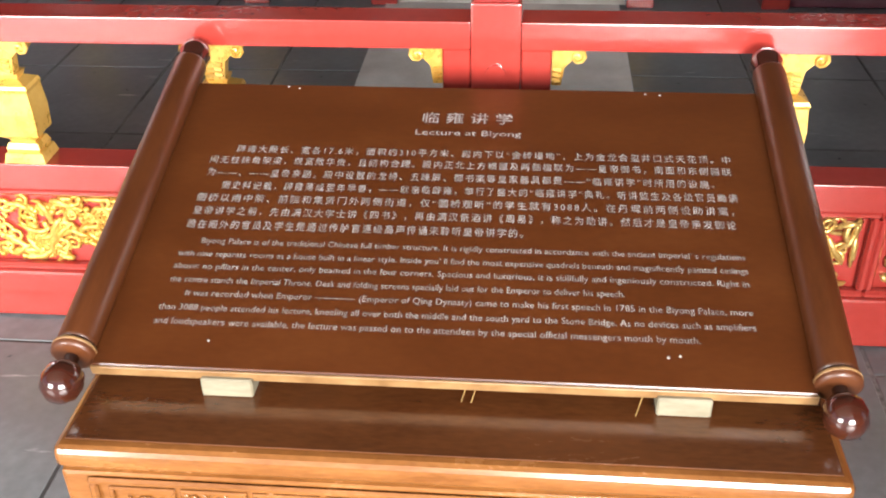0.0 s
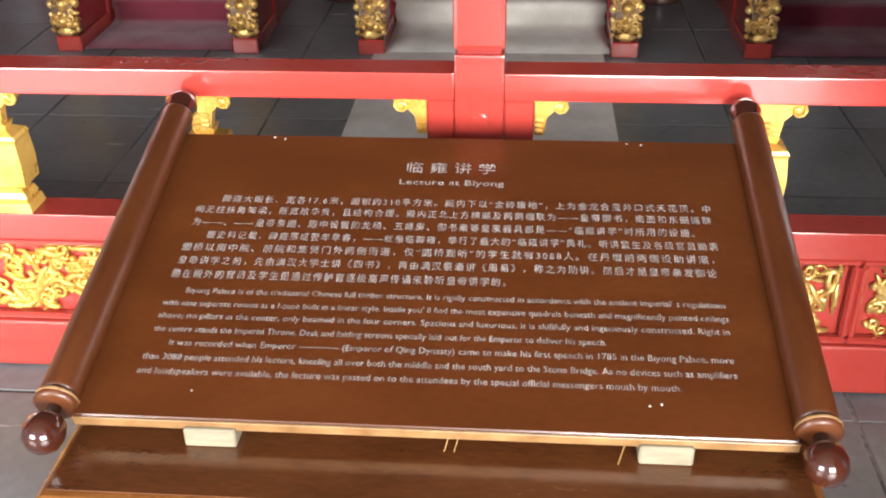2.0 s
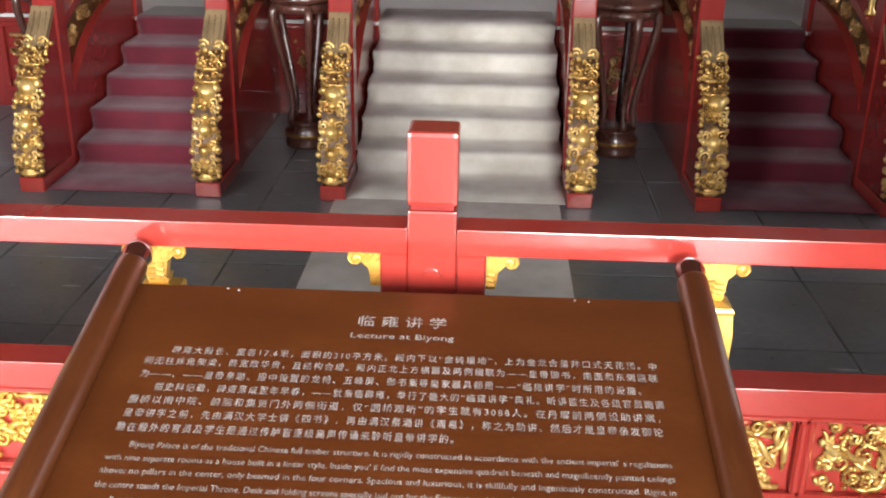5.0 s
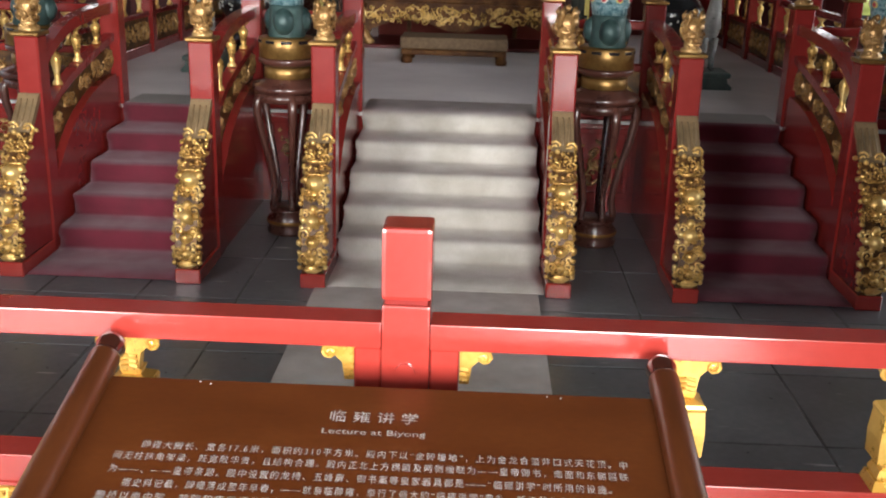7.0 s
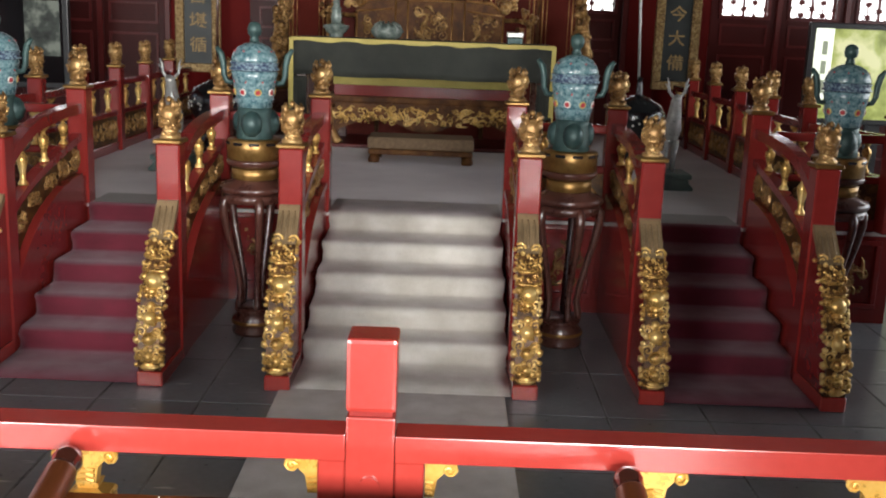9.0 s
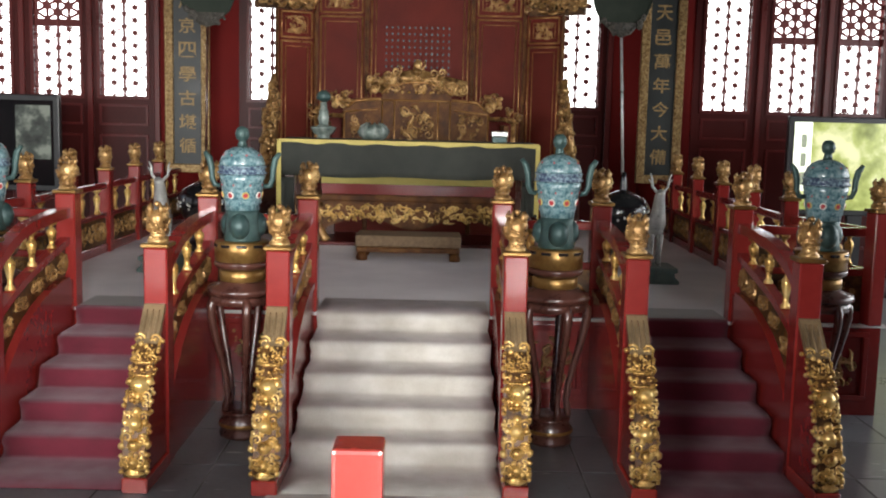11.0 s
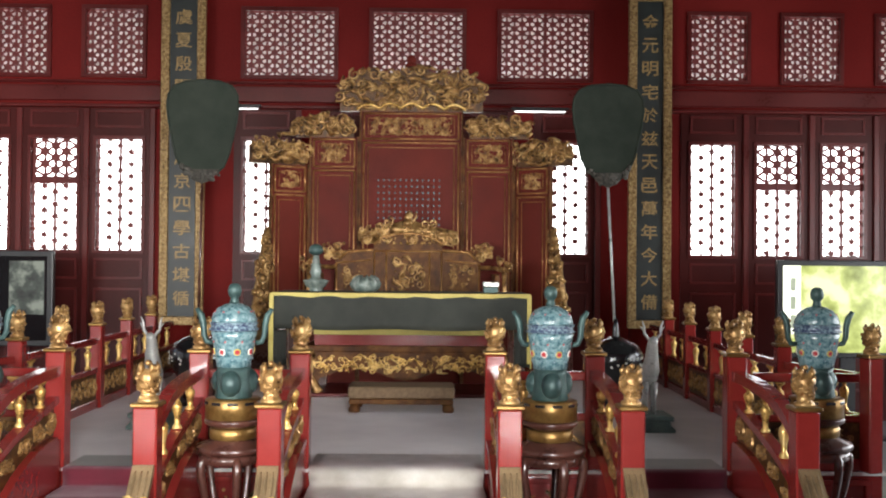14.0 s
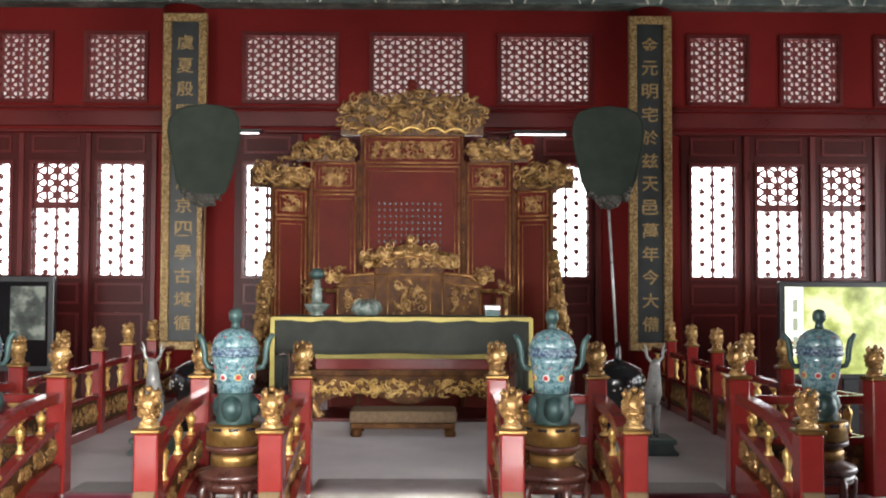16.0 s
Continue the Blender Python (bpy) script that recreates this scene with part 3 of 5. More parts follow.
def finial_detail(bm, cx, cy, z, rng, s):
    for k in range(46):
        a, h = rng.uniform(0, 6.3), rng.uniform(0.01, 0.175)
        r = float(np.interp(h, (0, 0.03, 0.05, 0.12, 0.15, 0.18), (0.048, 0.038, 0.038, 0.056, 0.046, 0.03))) * s
        bead(bm, cx + r * math.cos(a), cy + r * math.sin(a), z + h * s, rng.uniform(0.006, 0.013) * s)
    for k in range(14):
        a, h = 6.3 * k / 14 + rng.uniform(-0.2, 0.2), rng.uniform(0.03, 0.15) * s
        pts = []
        for j in range(6):
            q = a + 0.16 * j * rng.choice((1, 1, -1))
            r = 0.058 * s - abs(h - 0.115 * s) * 0.3
            pts.append((cx + r * math.cos(q), cy + r * math.sin(q), z + h + 0.012 * s * math.sin(j * 1.4)))
        tube(bm, pts, [0.004 * s, 0.008 * s, 0.010 * s, 0.010 * s, 0.007 * s, 0.003 * s], 5)
    for k in range(3):
        bead(bm, cx + (k - 1) * 0.030 * s, cy - 0.01 * s, z + (0.172 + 0.022 * (k == 1)) * s, 0.017 * s)
    return bm


def newel(parent, cx, cy, z0, z1, seed, half=0.06, s=1.0):
    post = part("post", boxed(cx - half, cx + half, cy - half, cy + half, z0, z1, bevel=0.008), RED, parent)
    part("cap", boxed(cx - half - 0.012, cx + half + 0.012, cy - half - 0.012, cy + half + 0.012, z1 + 0.0005, z1 + 0.022, bevel=0.006), BRASS, post, "thin gilded cap plate")
    for kind, bm, mat, label in (("finial", finial(bmesh.new(), cx, cy, z1 + 0.022, seed, s), GOLD_OLD, "gilded carved dragon finial"), ("finial_core", finial_core(bmesh.new(), cx, cy, z1 + 0.0225, s), GOLD_OLD, "worn gilt ground")):
        for v in bm.verts:
            v.co.x, v.co.y = cx + (v.co.x - cx) * 1.06, cy + (v.co.y - cy) * 1.06
        part(kind, bm, mat, post, label, smooth=True)
    return post


def small_vase(bm, cx, cy, z0, z1, r):
    h = z1 - z0
    lathe(bm, [(r * 0.9, z0), (r * 0.9, z0 + 0.06 * h), (r * 0.5, z0 + 0.14 * h), (r * 0.55, z0 + 0.3 * h), (r * 1.0, z0 + 0.6 * h), (r * 0.9, z0 + 0.7 * h), (r * 0.4, z0 + 0.78 * h), (r * 0.45, z0 + 0.86 * h), (r * 1.0, z0 + 0.93 * h), (r * 1.15, z1)], cx, cy, 12)
    return bm


def arc(points, n=14):
    """A smooth line through a few points (y, z)."""
    out = []
    p = [Vector(q) for q in points]
    p = [p[0] * 2 - p[1], *p, p[-1] * 2 - p[-2]]
    for k in range(1, len(p) - 2):
        for j in range(n // (len(p) - 3) + 1):
            t = j / (n // (len(p) - 3) + 1)
            a, b, c, d = p[k - 1 : k + 3]
            out.append(0.5 * (2 * b + (c - a) * t + (2 * a - 5 * b + 4 * c - d) * t * t + (3 * b - a - 3 * c + d) * t**3))
    return [tuple(q) for q in out] + [tuple(p[-2])]


def band(line, thick):
    return [*line, *[(y, z - thick) for y, z in line[::-1]]]


def stair_balustrade(seed):
    ob = thing("stair_balustrade", "red lacquered stair balustrade with gilded beast drum and finials", "balustrade", group="balustrades of the flights")
    newel(ob, 0, 4.93, 0.0, 1.12, seed)
    newel(ob, 0, 6.10, PLAT, 1.285, seed + 1)
    side = arc([(4.871, 0.26), (5.05, 0.42), (5.3, 0.60), (5.65, 0.72), (6.05, 0.76)])
    part("string_wall", prism_x(bmesh.new(), [(4.992, 0), (6.046, 0), *[q for q in side[::-1] if q[0] > 4.99]], -0.045, 0.045), RED, ob)
    curb = [q for q in side if 4.99 < q[0] < 6.04]
    bm = prism_x(bmesh.new(), [*[(y, z + 0.035) for y, z in curb], *[(y, z + 0.0005) for y, z in curb[::-1]]], -0.058, 0.058)
    part("curb", bm, RED, ob)
    top = [q for q in arc([(4.992, 0.98), (5.1, 1.06), (5.35, 1.15), (5.7, 1.19), (6.038, 1.20)])]
    part("top_rail", prism_x(bmesh.new(), band(top, 0.062), -0.035, 0.035), RED, ob)
    mid = [(y, 0.5 * z + 0.5 * (0.42 + (y - 4.99) * 0.36) + 0.02) for y, z in top]
    part("middle_rail", prism_x(bmesh.new(), band(mid, 0.045), -0.03, 0.03), RED, ob)

    def at(line, y):
        return float(np.interp(y, [q[0] for q in line], [q[1] for q in line]))

    for y in (5.22, 5.52, 5.82):
        part("baluster", small_vase(bmesh.new(), 0, y, at(mid, y), at(top, y) - 0.062, 0.03), GOLD, ob, "gilded vase baluster", smooth=True)
    ys = [5.0, 5.25, 5.5, 5.75, 6.0]
    panel = [(y, at(mid, y) - 0.045) for y in ys] + [(y, at(curb, y) + 0.036) for y in ys[::-1]]
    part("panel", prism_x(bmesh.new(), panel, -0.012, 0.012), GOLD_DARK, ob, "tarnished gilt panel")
    for y0, y1 in ((5.03, 5.20), (5.23, 5.42), (5.45, 5.64), (5.67, 5.83), (5.86, 6.01)):
        lo, hi = max(at(curb, y0), at(curb, y1)) + 0.045, min(at(mid, y0), at(mid, y1)) - 0.055
        if hi - lo < 0.06:
            hi = lo + 0.06
        for face, ang in ((1, 90), (-1, -90)):
            bm = carving(bmesh.new(), -(y1 - y0) / 2, (y1 - y0) / 2, lo, hi, -0.012, 0.045, seed + int(y0 * 100), 2.4)
            part("panel_carving", bm, GOLD_OLD, ob, "gilt relief", m=Matrix.Translation((0, (y0 + y1) / 2, 0)) @ Matrix.Rotation(radians(ang), 4, "Z"))
    # the beast drum before the lower post
    front = arc([(4.475, 0.08), (4.465, 0.16), (4.50, 0.30), (4.565, 0.46), (4.65, 0.60), (4.76, 0.72), (4.868, 0.84)], 24)
    part("drum_block", prism_x(bmesh.new(), [(4.868, 0.076), *[(y + 0.03, z) for y, z in front[::-1]]], -0.05, 0.05), RED, ob)
    part("foot_block", boxed(-0.062, 0.062, 4.47, 4.868, 0, 0.075, bevel=0.006), RED_GLOSS, ob)
    part("drum_throat", prism_x(bmesh.new(), [*[(y - 0.012, z) for y, z in front[-8:]], *[(y + 0.028, z) for y, z in front[:-9:-1]]], -0.052, 0.052), GOLD_PALE, ob, "plain faded gilt throat")
    for x in (-0.03, 0.0, 0.03):
        pts = [(x, y - 0.013, z) for y, z in front[-7:-1]]
        part("throat_rib", tube(bmesh.new(), pts, [0.004, 0.007, 0.008, 0.008, 0.007, 0.004], 6), GOLD_PALE, ob, smooth=True)
    bm = bmesh.new()
    rng = random.Random(seed + 9)
    core = front[:-6]
    prism_x(bm, [*[(y - 0.002, z) for y, z in core], *[(y + 0.029, z) for y, z in core[::-1]]], -0.052, 0.052)
    # crevice shade is put into this dark ground
    part("drum_ground", bm, GOLD_DARK, ob, "gilt ground darkened for the shade between carvings")
    zones = [bmesh.new() for _ in range(4)]
    ys, zs = [q[0] for q in front], [q[1] for q in front]

    def skin(z):
        return float(np.interp(z, zs, ys))

    def zone(z):
        return zones[sum(z > q for q in (0.26, 0.40, 0.53))]

    # skirts, body, chest, head, collar and mane, from the foot up
    for z, w, n, r in ((0.14, 0.056, 5, 0.019), (0.185, 0.064, 6, 0.016), (0.235, 0.060, 4, 0.022), (0.30, 0.052, 4, 0.018), (0.425, 0.056, 5, 0.017), (0.57, 0.060, 5, 0.015), (0.635, 0.058, 6, 0.015), (0.665, 0.052, 5, 0.014)):
        for k in range(n):
            x = -w + 2 * w * k / (n - 1)
            bead(zone(z), x, skin(z) - 0.006 + abs(x) * 0.35 + rng.uniform(-0.004, 0.004), z + rng.uniform(-0.008, 0.008), r * rng.uniform(0.8, 1.15))
    for z in (0.165, 0.27, 0.36, 0.455, 0.61, 0.69):
        for sgn in (-1, 1):
            scroll(zone(z), sgn * 0.036, z, rng.uniform(0.024, 0.032), rng.uniform(0, 6), sgn, skin(z), 0.010)
            bead(zone(z), sgn * 0.062, skin(z) + 0.03, z + rng.uniform(-0.02, 0.02), 0.014)
    for z, w in ((0.545, 0.060), (0.60, 0.056), (0.105, 0.050)):
        tube(zone(z), [(-w, skin(z) + 0.01, z), (-w * 0.5, skin(z) - 0.01, z - 0.006), (w * 0.5, skin(z) - 0.01, z - 0.006), (w, skin(z) + 0.01, z)], 0.010, 6)
    for x, z, r in ((0, 0.495, 0.048), (-0.044, 0.515, 0.022), (0.044, 0.515, 0.022), (0, 0.45, 0.024), (0, 0.33, 0.036), (0, 0.385, 0.022), (-0.045, 0.335, 0.018), (0.045, 0.335, 0.018), (0, 0.235, 0.032), (0, 0.155, 0.026)):
        bead(zone(z), x, skin(z) - 0.004, z, r, sub=2)
    for k in range(18):
        x, z = rng.uniform(-0.058, 0.058), rng.uniform(0.11, 0.68)
        bead(zone(z), x, skin(z) + abs(x) * 0.3, z, rng.uniform(0.006, 0.011))
    # small clouds between the larger forms
    for k in range(34):
        x, z = rng.uniform(-0.05, 0.05), 0.12 + 0.56 * (k + rng.random()) / 34
        scroll(zone(z), x, z, rng.uniform(0.015, 0.025), rng.uniform(0, 6), rng.choice((-1, 1)), skin(z) + 0.004, rng.uniform(0.007, 0.011), 1.1)
    for k in range(16):
        z = 0.12 + 0.56 * k / 16
        for sgn in (-1, 1):
            bead(zone(z), sgn * rng.uniform(0.054, 0.063), skin(z) + rng.uniform(0.004, 0.018), z + rng.uniform(-0.012, 0.012), rng.uniform(0.009, 0.016))
    box(zones[0], -0.03, 0.03, 4.455, 4.48, 0.082, 0.125, 0.008)
    for kind, q in zip(("carved_skirt", "carved_chest", "carved_head", "carved_mane"), zones):
        part(kind, q, GOLD, ob, "bright gilded carving", smooth=True)
    return ob


first = stair_balustrade(11)
first.matrix_basis = Matrix.Translation((-0.595, 0, 0))
for x in (-2.075, -1.205, 0.595, 1.205, 2.075):
    copy_thing(first, Matrix.Translation((x, 0, 0)))


def bay(length, seed, with_post=True):
    """One bay of the platform's rail, along x from its post."""
    ob = thing("balustrade_bay", "red balustrade bay with gilt balusters, carved panel and finial", "balustrade", group="balustrade round the platform")
    if with_post:
        newel(ob, 0, 0, 0, 0.70, seed, 0.05, 0.92)
    a, b = 0.0525, length - 0.0525
    part("top_rail", boxed(a, b, -0.03, 0.03, 0.545, 0.60, bevel=0.012, seg=2), RED, ob)
    part("middle_rail", boxed(a, b, -0.027, 0.027, 0.30, 0.345, bevel=0.008), RED, ob)
    part("bottom_rail", boxed(a, b, -0.03, 0.03, 0.0, 0.08, bevel=0.008), RED, ob)
    part("panel", boxed(a, b, -0.012, 0.012, 0.0805, 0.2995), GOLD_DARK, ob, "tarnished gilt panel")
    k = 2
    for j in range(k):
        x = a + (b - a) * (j + 0.5) / k
        part("baluster", small_vase(bmesh.new(), x, 0, 0.3455, 0.5445, 0.03), GOLD, ob, "gilded vase baluster", smooth=True)
    for face, ang in ((1, 0), (-1, 180)):
        half = (b - a) / 2 - 0.03
        part("panel_carving", carving(bmesh.new(), -half, half, 0.105, 0.275, -0.012, 0.045, seed + 5, 1.5), GOLD_OLD, ob, "gilt relief", m=Matrix.Translation(((a + b) / 2, 0, 0)) @ Matrix.Rotation(radians(ang), 4, "Z"))
    return ob


def lay(x0, y0, x1, y1):
    return Matrix.Translation((x0, y0, PLAT)) @ Matrix.Rotation(math.atan2(y1 - y0, x1 - x0), 4, "Z")


side_bay = bay(0.85, 40)
side_bay.matrix_basis = lay(2.65, 6.9, 2.65, 7.75)
for k in range(1, 5):
    copy_thing(side_bay, lay(2.65, 6.9 + 0.85 * k, 2.65, 7.75 + 0.85 * k))
for k in range(5):
    copy_thing(side_bay, lay(-2.65, 6.9 + 0.85 * k, -2.65, 7.75 + 0.85 * k))
corner = bay(0.886, 60)
corner.matrix_basis = lay(2.9, 6.05, 2.65, 6.9)
copy_thing(corner, lay(-2.9, 6.05, -2.65, 6.9))
outer = bay(0.765, 70, False)
outer.matrix_basis = lay(2.135, 6.10, 2.9, 6.10)
copy_thing(outer, lay(-2.9, 6.10, -2.135, 6.10))
inner = bay(0.61, 80, False)
inner.matrix_basis = lay(0.595, 6.10, 1.205, 6.10)
copy_thing(inner, lay(-1.205, 6.10, -0.595, 6.10))

# ---- the red rail in the doorway ----
rail = thing("doorway_railing", "glossy red lacquered railing with gilt balusters across the doorway", "railing")
PX0, PX1, RY0, RY1 = -0.027, 0.083, 1.985, 2.085
bm = bmesh.new()
box(bm, PX0, PX1, RY0 - 0.008, RY1, 0.0, 0.893, 0.005, 2)
post = part("middle_post", bm, RED_GLOSS, rail)
bm = bmesh.new()
box(bm, PX0 + 0.007, PX1 - 0.007, RY0, RY1 - 0.008, 0.8935, 0.905)
part("post_neck", bm, RED, post)
bm = bmesh.new()
box(bm, PX0 - 0.002, PX1 + 0.002, RY0 - 0.01, RY1 + 0.002, 0.9055, 1.075, 0.010, 2)
part("post_head", bm, RED_GLOSS, post, "square post head with chamfered top")
bm = bmesh.new()
prism(bm, [(0.028 + 0.024 * math.cos(a), 0.728 + 0.026 * math.sin(a)) for a in [math.pi * k / 10 for k in range(11)]], RY0 - 0.016, RY0 - 0.0085)
part("post_boss", bm, RED_GLOSS, post, "arched raised boss")
for x0, x1 in ((-2.995, PX0 - 0.001), (PX1 + 0.001, 1.295)):
    part("top_rail", boxed(x0, x1, RY0 - 0.006, RY1 - 0.02, 0.787, 0.850, bevel=0.003, seg=2), RED_GLOSS, rail)
    part("middle_rail", boxed(x0, x1, RY0 - 0.004, RY1 - 0.01, 0.398, 0.470, bevel=0.003, seg=2), RED_GLOSS, rail)
    part("bottom_rail", boxed(x0, x1, RY0 - 0.004, RY1 - 0.01, 0.006, 0.150, bevel=0.008, seg=2), RED_GLOSS, rail)
    part("lower_back", boxed(x0, x1, RY0 + 0.028, RY1 - 0.03, 0.1505, 0.3975), RED_GLOSS, rail)
for x0, x1 in ((-0.09, PX0 - 0.001), (PX1 + 0.001, 0.151)):
    part("stile", boxed(x0, x1, RY0 - 0.003, RY1 - 0.02, 0.4705, 0.7865, bevel=0.004), RED_GLOSS, rail)


def bracket_half(bm, x, s, z, y):
    """Half of a cloud bracket: a flat ear with a curled tip, leaning out to side s from x."""
    prism(bm, [(x, z), (x + s * 0.058, z), (x + s * 0.074, z - 0.012), (x + s * 0.06, z - 0.03), (x + s * 0.045, z - 0.028), (x + s * 0.028, z - 0.045), (x + s * 0.022, z - 0.088), (x, z - 0.088)][:: int(s)], y, y + 0.03)
    scroll(bm, x + s * 0.056, z - 0.018, 0.019, 1.6, -s, y - 0.001, 0.007, 1.3, 6)
    for k in range(3):
        tube(bm, [(x + s * 0.002, y, z - 0.05 - 0.013 * k), (x + s * 0.02, y - 0.003, z - 0.052 - 0.013 * k)], 0.005, 5)


for x, s in ((-0.0915, -1), (0.1525, 1)):
    bm = bmesh.new()
    bracket_half(bm, x, s, 0.7865, RY0 + 0.012)
    part("corner_bracket", bm, GILT_PAINT, rail, "gilded cloud-scroll corner bracket")
SHAFT = ((0.052, 0.4705), (0.046, 0.495), (0.040, 0.497), (0.042, 0.505), (0.036, 0.52), (0.030, 0.522), (0.032, 0.53), (0.050, 0.542), (0.052, 0.60), (0.048, 0.655), (0.050, 0.664), (0.046, 0.672), (0.022, 0.684), (0.027, 0.698))
for x in (-2.646, -2.139, -1.632, -1.125, -0.618, 0.675, 1.182):
    bm = bmesh.new()
    rings = [[bm.verts.new((x + i * w, RY0 + 0.04 + j * w * 0.8, z)) for i, j in ((-1, -1), (1, -1), (1, 1), (-1, 1))] for w, z in SHAFT]
    for low, high in zip(rings, rings[1:]):
        for k in range(4):
            bm.faces.new((low[k], low[(k + 1) % 4], high[(k + 1) % 4], high[k]))
    bm.faces.new(rings[0][::-1])
    bm.faces.new(rings[-1])
    shaft = part("baluster", bm, GILT_PAINT, rail, "gilded square vase baluster")
    for s in (-1, 1):
        bm = bmesh.new()
        bracket_half(bm, x, s, 0.7865, RY0 + 0.012)
        part("capital_scroll", bm, GILT_PAINT, shaft, "gilded scrolled capital")
for k, (x0, x1) in enumerate(((-2.25, -1.92), (-1.855, -1.415), (-1.35, -0.91), (-0.845, -0.405), (-0.34, -0.06), (0.115, 0.40), (0.465, 0.905), (0.97, 1.25), (-2.94, -2.315))):
    bm = frame_bars(bmesh.new(), x0 - 0.033, x1 + 0.033, 0.1508, 0.3972, 0.02, RY0, RY0 + 0.0275, 0.006)
    part("panel_frame", bm, RED_GLOSS, rail)
    # glare on the left-hand reliefs is painted in with the brighter gilt
    part("panel_carving", carving(bmesh.new(), x0, x1, 0.175, 0.372, RY0 + 0.026, 0.036, 100 + k, 2.4), GILT_PAINT if x0 < 0.2 else GOLD, rail, "gilt dragon and cloud relief", smooth=True)

# ---- the information board on its stand ----
UP = Vector((0, 0.9701, 0.2425))
board_m = Matrix(((1, 0, 0, 0), (0, UP.y, -UP.z, 1.111), (0, UP.z, UP.y, 0.579), (0, 0, 0, 1)))
stand = thing("sign_stand", "carved and polished honey-brown wooden sign stand", "stand")
BX0, BX1, BY0, BY1, BZ = -0.622, 0.605, 0.967, 1.62, 0.53
part("stand_top", boxed(BX0, BX1, BY0, BY1, BZ - 0.05, BZ - 0.003, bevel=0.02, seg=4), HONEY, stand)
part("top_panel", boxed(BX0 + 0.018, BX1 - 0.018, BY0 + 0.022, BY1 - 0.02, BZ - 0.0025, BZ, bevel=0.001), BOX_TOP, stand, "dark polished top panel")
part("stand_front", boxed(BX0 + 0.006, BX1 - 0.006, BY0 + 0.004, BY0 + 0.03, 0.08, BZ - 0.052, bevel=0.008, seg=2), HONEY, stand)
for x in (BX0 + 0.006, BX1 - 0.032):
    part("stand_side", boxed(x, x + 0.026, BY0 + 0.0305, BY1 - 0.01, 0.08, BZ - 0.052, bevel=0.004), HONEY, stand)
part("stand_plinth", boxed(BX0 - 0.01, BX1 + 0.01, BY0 - 0.006, BY1, 0.0, 0.079, bevel=0.01), HONEY, stand)
part("front_moulding", frame_bars(bmesh.new(), BX0 + 0.05, BX1 - 0.05, 0.16, BZ - 0.060, 0.014, BY0 - 0.006, BY0 + 0.0035, 0.004), HONEY, stand)
for k in range(9):
    x = BX0 + 0.085 + k * 0.1165
    part("front_carving", carving(bmesh.new(), x, x + 0.10, 0.34, BZ - 0.082, BY0 + 0.004, 0.03, 300 + k, 1.3, 0.7), HONEY, stand, smooth=True)
    part("carved_border", frame_bars(bmesh.new(), x - 0.004, x + 0.104, 0.335, BZ - 0.079, 0.007, BY0 - 0.003, BY0 + 0.0035, 0.002), HONEY, stand)
for x in (-0.414, 0.322):
    bm = boxed(x, x + 0.086, 1.100, 1.19, BZ, 0.566, bevel=0.003)
    tagged(part("support_block", bm, PALE_WOOD), "raw pale wooden block under the board", "block")

sign = thing("information_sign", "varnished brown scroll-shaped wooden sign with white engraved text", "sign", m=board_m)
board = part("board", boxed(-0.60, 0.57, 0.0, 0.748, -0.022, 0.0, bevel=0.003), BOARD, sign)
part("lower_edge", boxed(-0.60, 0.57, -0.005, -0.0005, -0.021, -0.001, bevel=0.001), EDGE_WOOD, sign, "worn pale lower edge")
for x in (-0.632, 0.600):
    bm = lathe(bmesh.new(), [(0.033, 0.032), (0.034, 0.04), (0.034, 0.80), (0.033, 0.806)], seg=28)
    turn = Matrix.Rotation(radians(-90), 4, "X")
    roll = part("roller", bm, ROLLER, sign, "rounded scroll roller", smooth=True, m=Matrix.Translation((x, 0, 0.004)) @ turn)
    part("end_ring", lathe(bmesh.new(), [(0.030, 0.010), (0.037, 0.014), (0.037, 0.026), (0.034, 0.0315)], seg=28), ROLLER, roll, "turned collar", smooth=True)
    part("collar_edge", lathe(bmesh.new(), [(0.0372, 0.0205), (0.0378, 0.022), (0.0378, 0.0255), (0.0372, 0.027)], seg=28), EDGE_WOOD, roll, "worn pale collar edge", smooth=True)
    part("lower_knob", lathe(bmesh.new(), [(0.012, 0.0095), (0.012, -0.004), (0.02, -0.009), (0.031, -0.021), (0.035, -0.040), (0.031, -0.059), (0.018, -0.072), (0.0, -0.075)][::-1], seg=24), KNOB, roll, "glossy ball knob", smooth=True)
    part("upper_knob", lathe(bmesh.new(), [(0.026, 0.8065), (0.030, 0.815), (0.030, 0.822), (0.035, 0.838), (0.031, 0.858), (0.016, 0.870), (0.0, 0.872)], seg=24), KNOB, roll, "glossy ball knob", smooth=True)
for x, v in ((-0.403, 0.739), (-0.379, 0.734), (0.343, 0.737), (0.372, 0.734), (-0.414, 0.058), (0.342, 0.060), (0.361, 0.064)):
    part("pin", lathe(bmesh.new(), [(0.0025, 0.0), (0.002, 0.0015)], x, v, 8), WHITE_INK, sign)
for x, y0 in ((0.012, 1.112), (0.028, 1.110), (0.29, 1.096)):
    tagged(part("nail", tube(bmesh.new(), [(x, y0, BZ + 0.002), (x + 0.009, y0 + 0.012, 0.562)], 0.0012, 6), BRASS), "thin brass nail below the board", "nail")

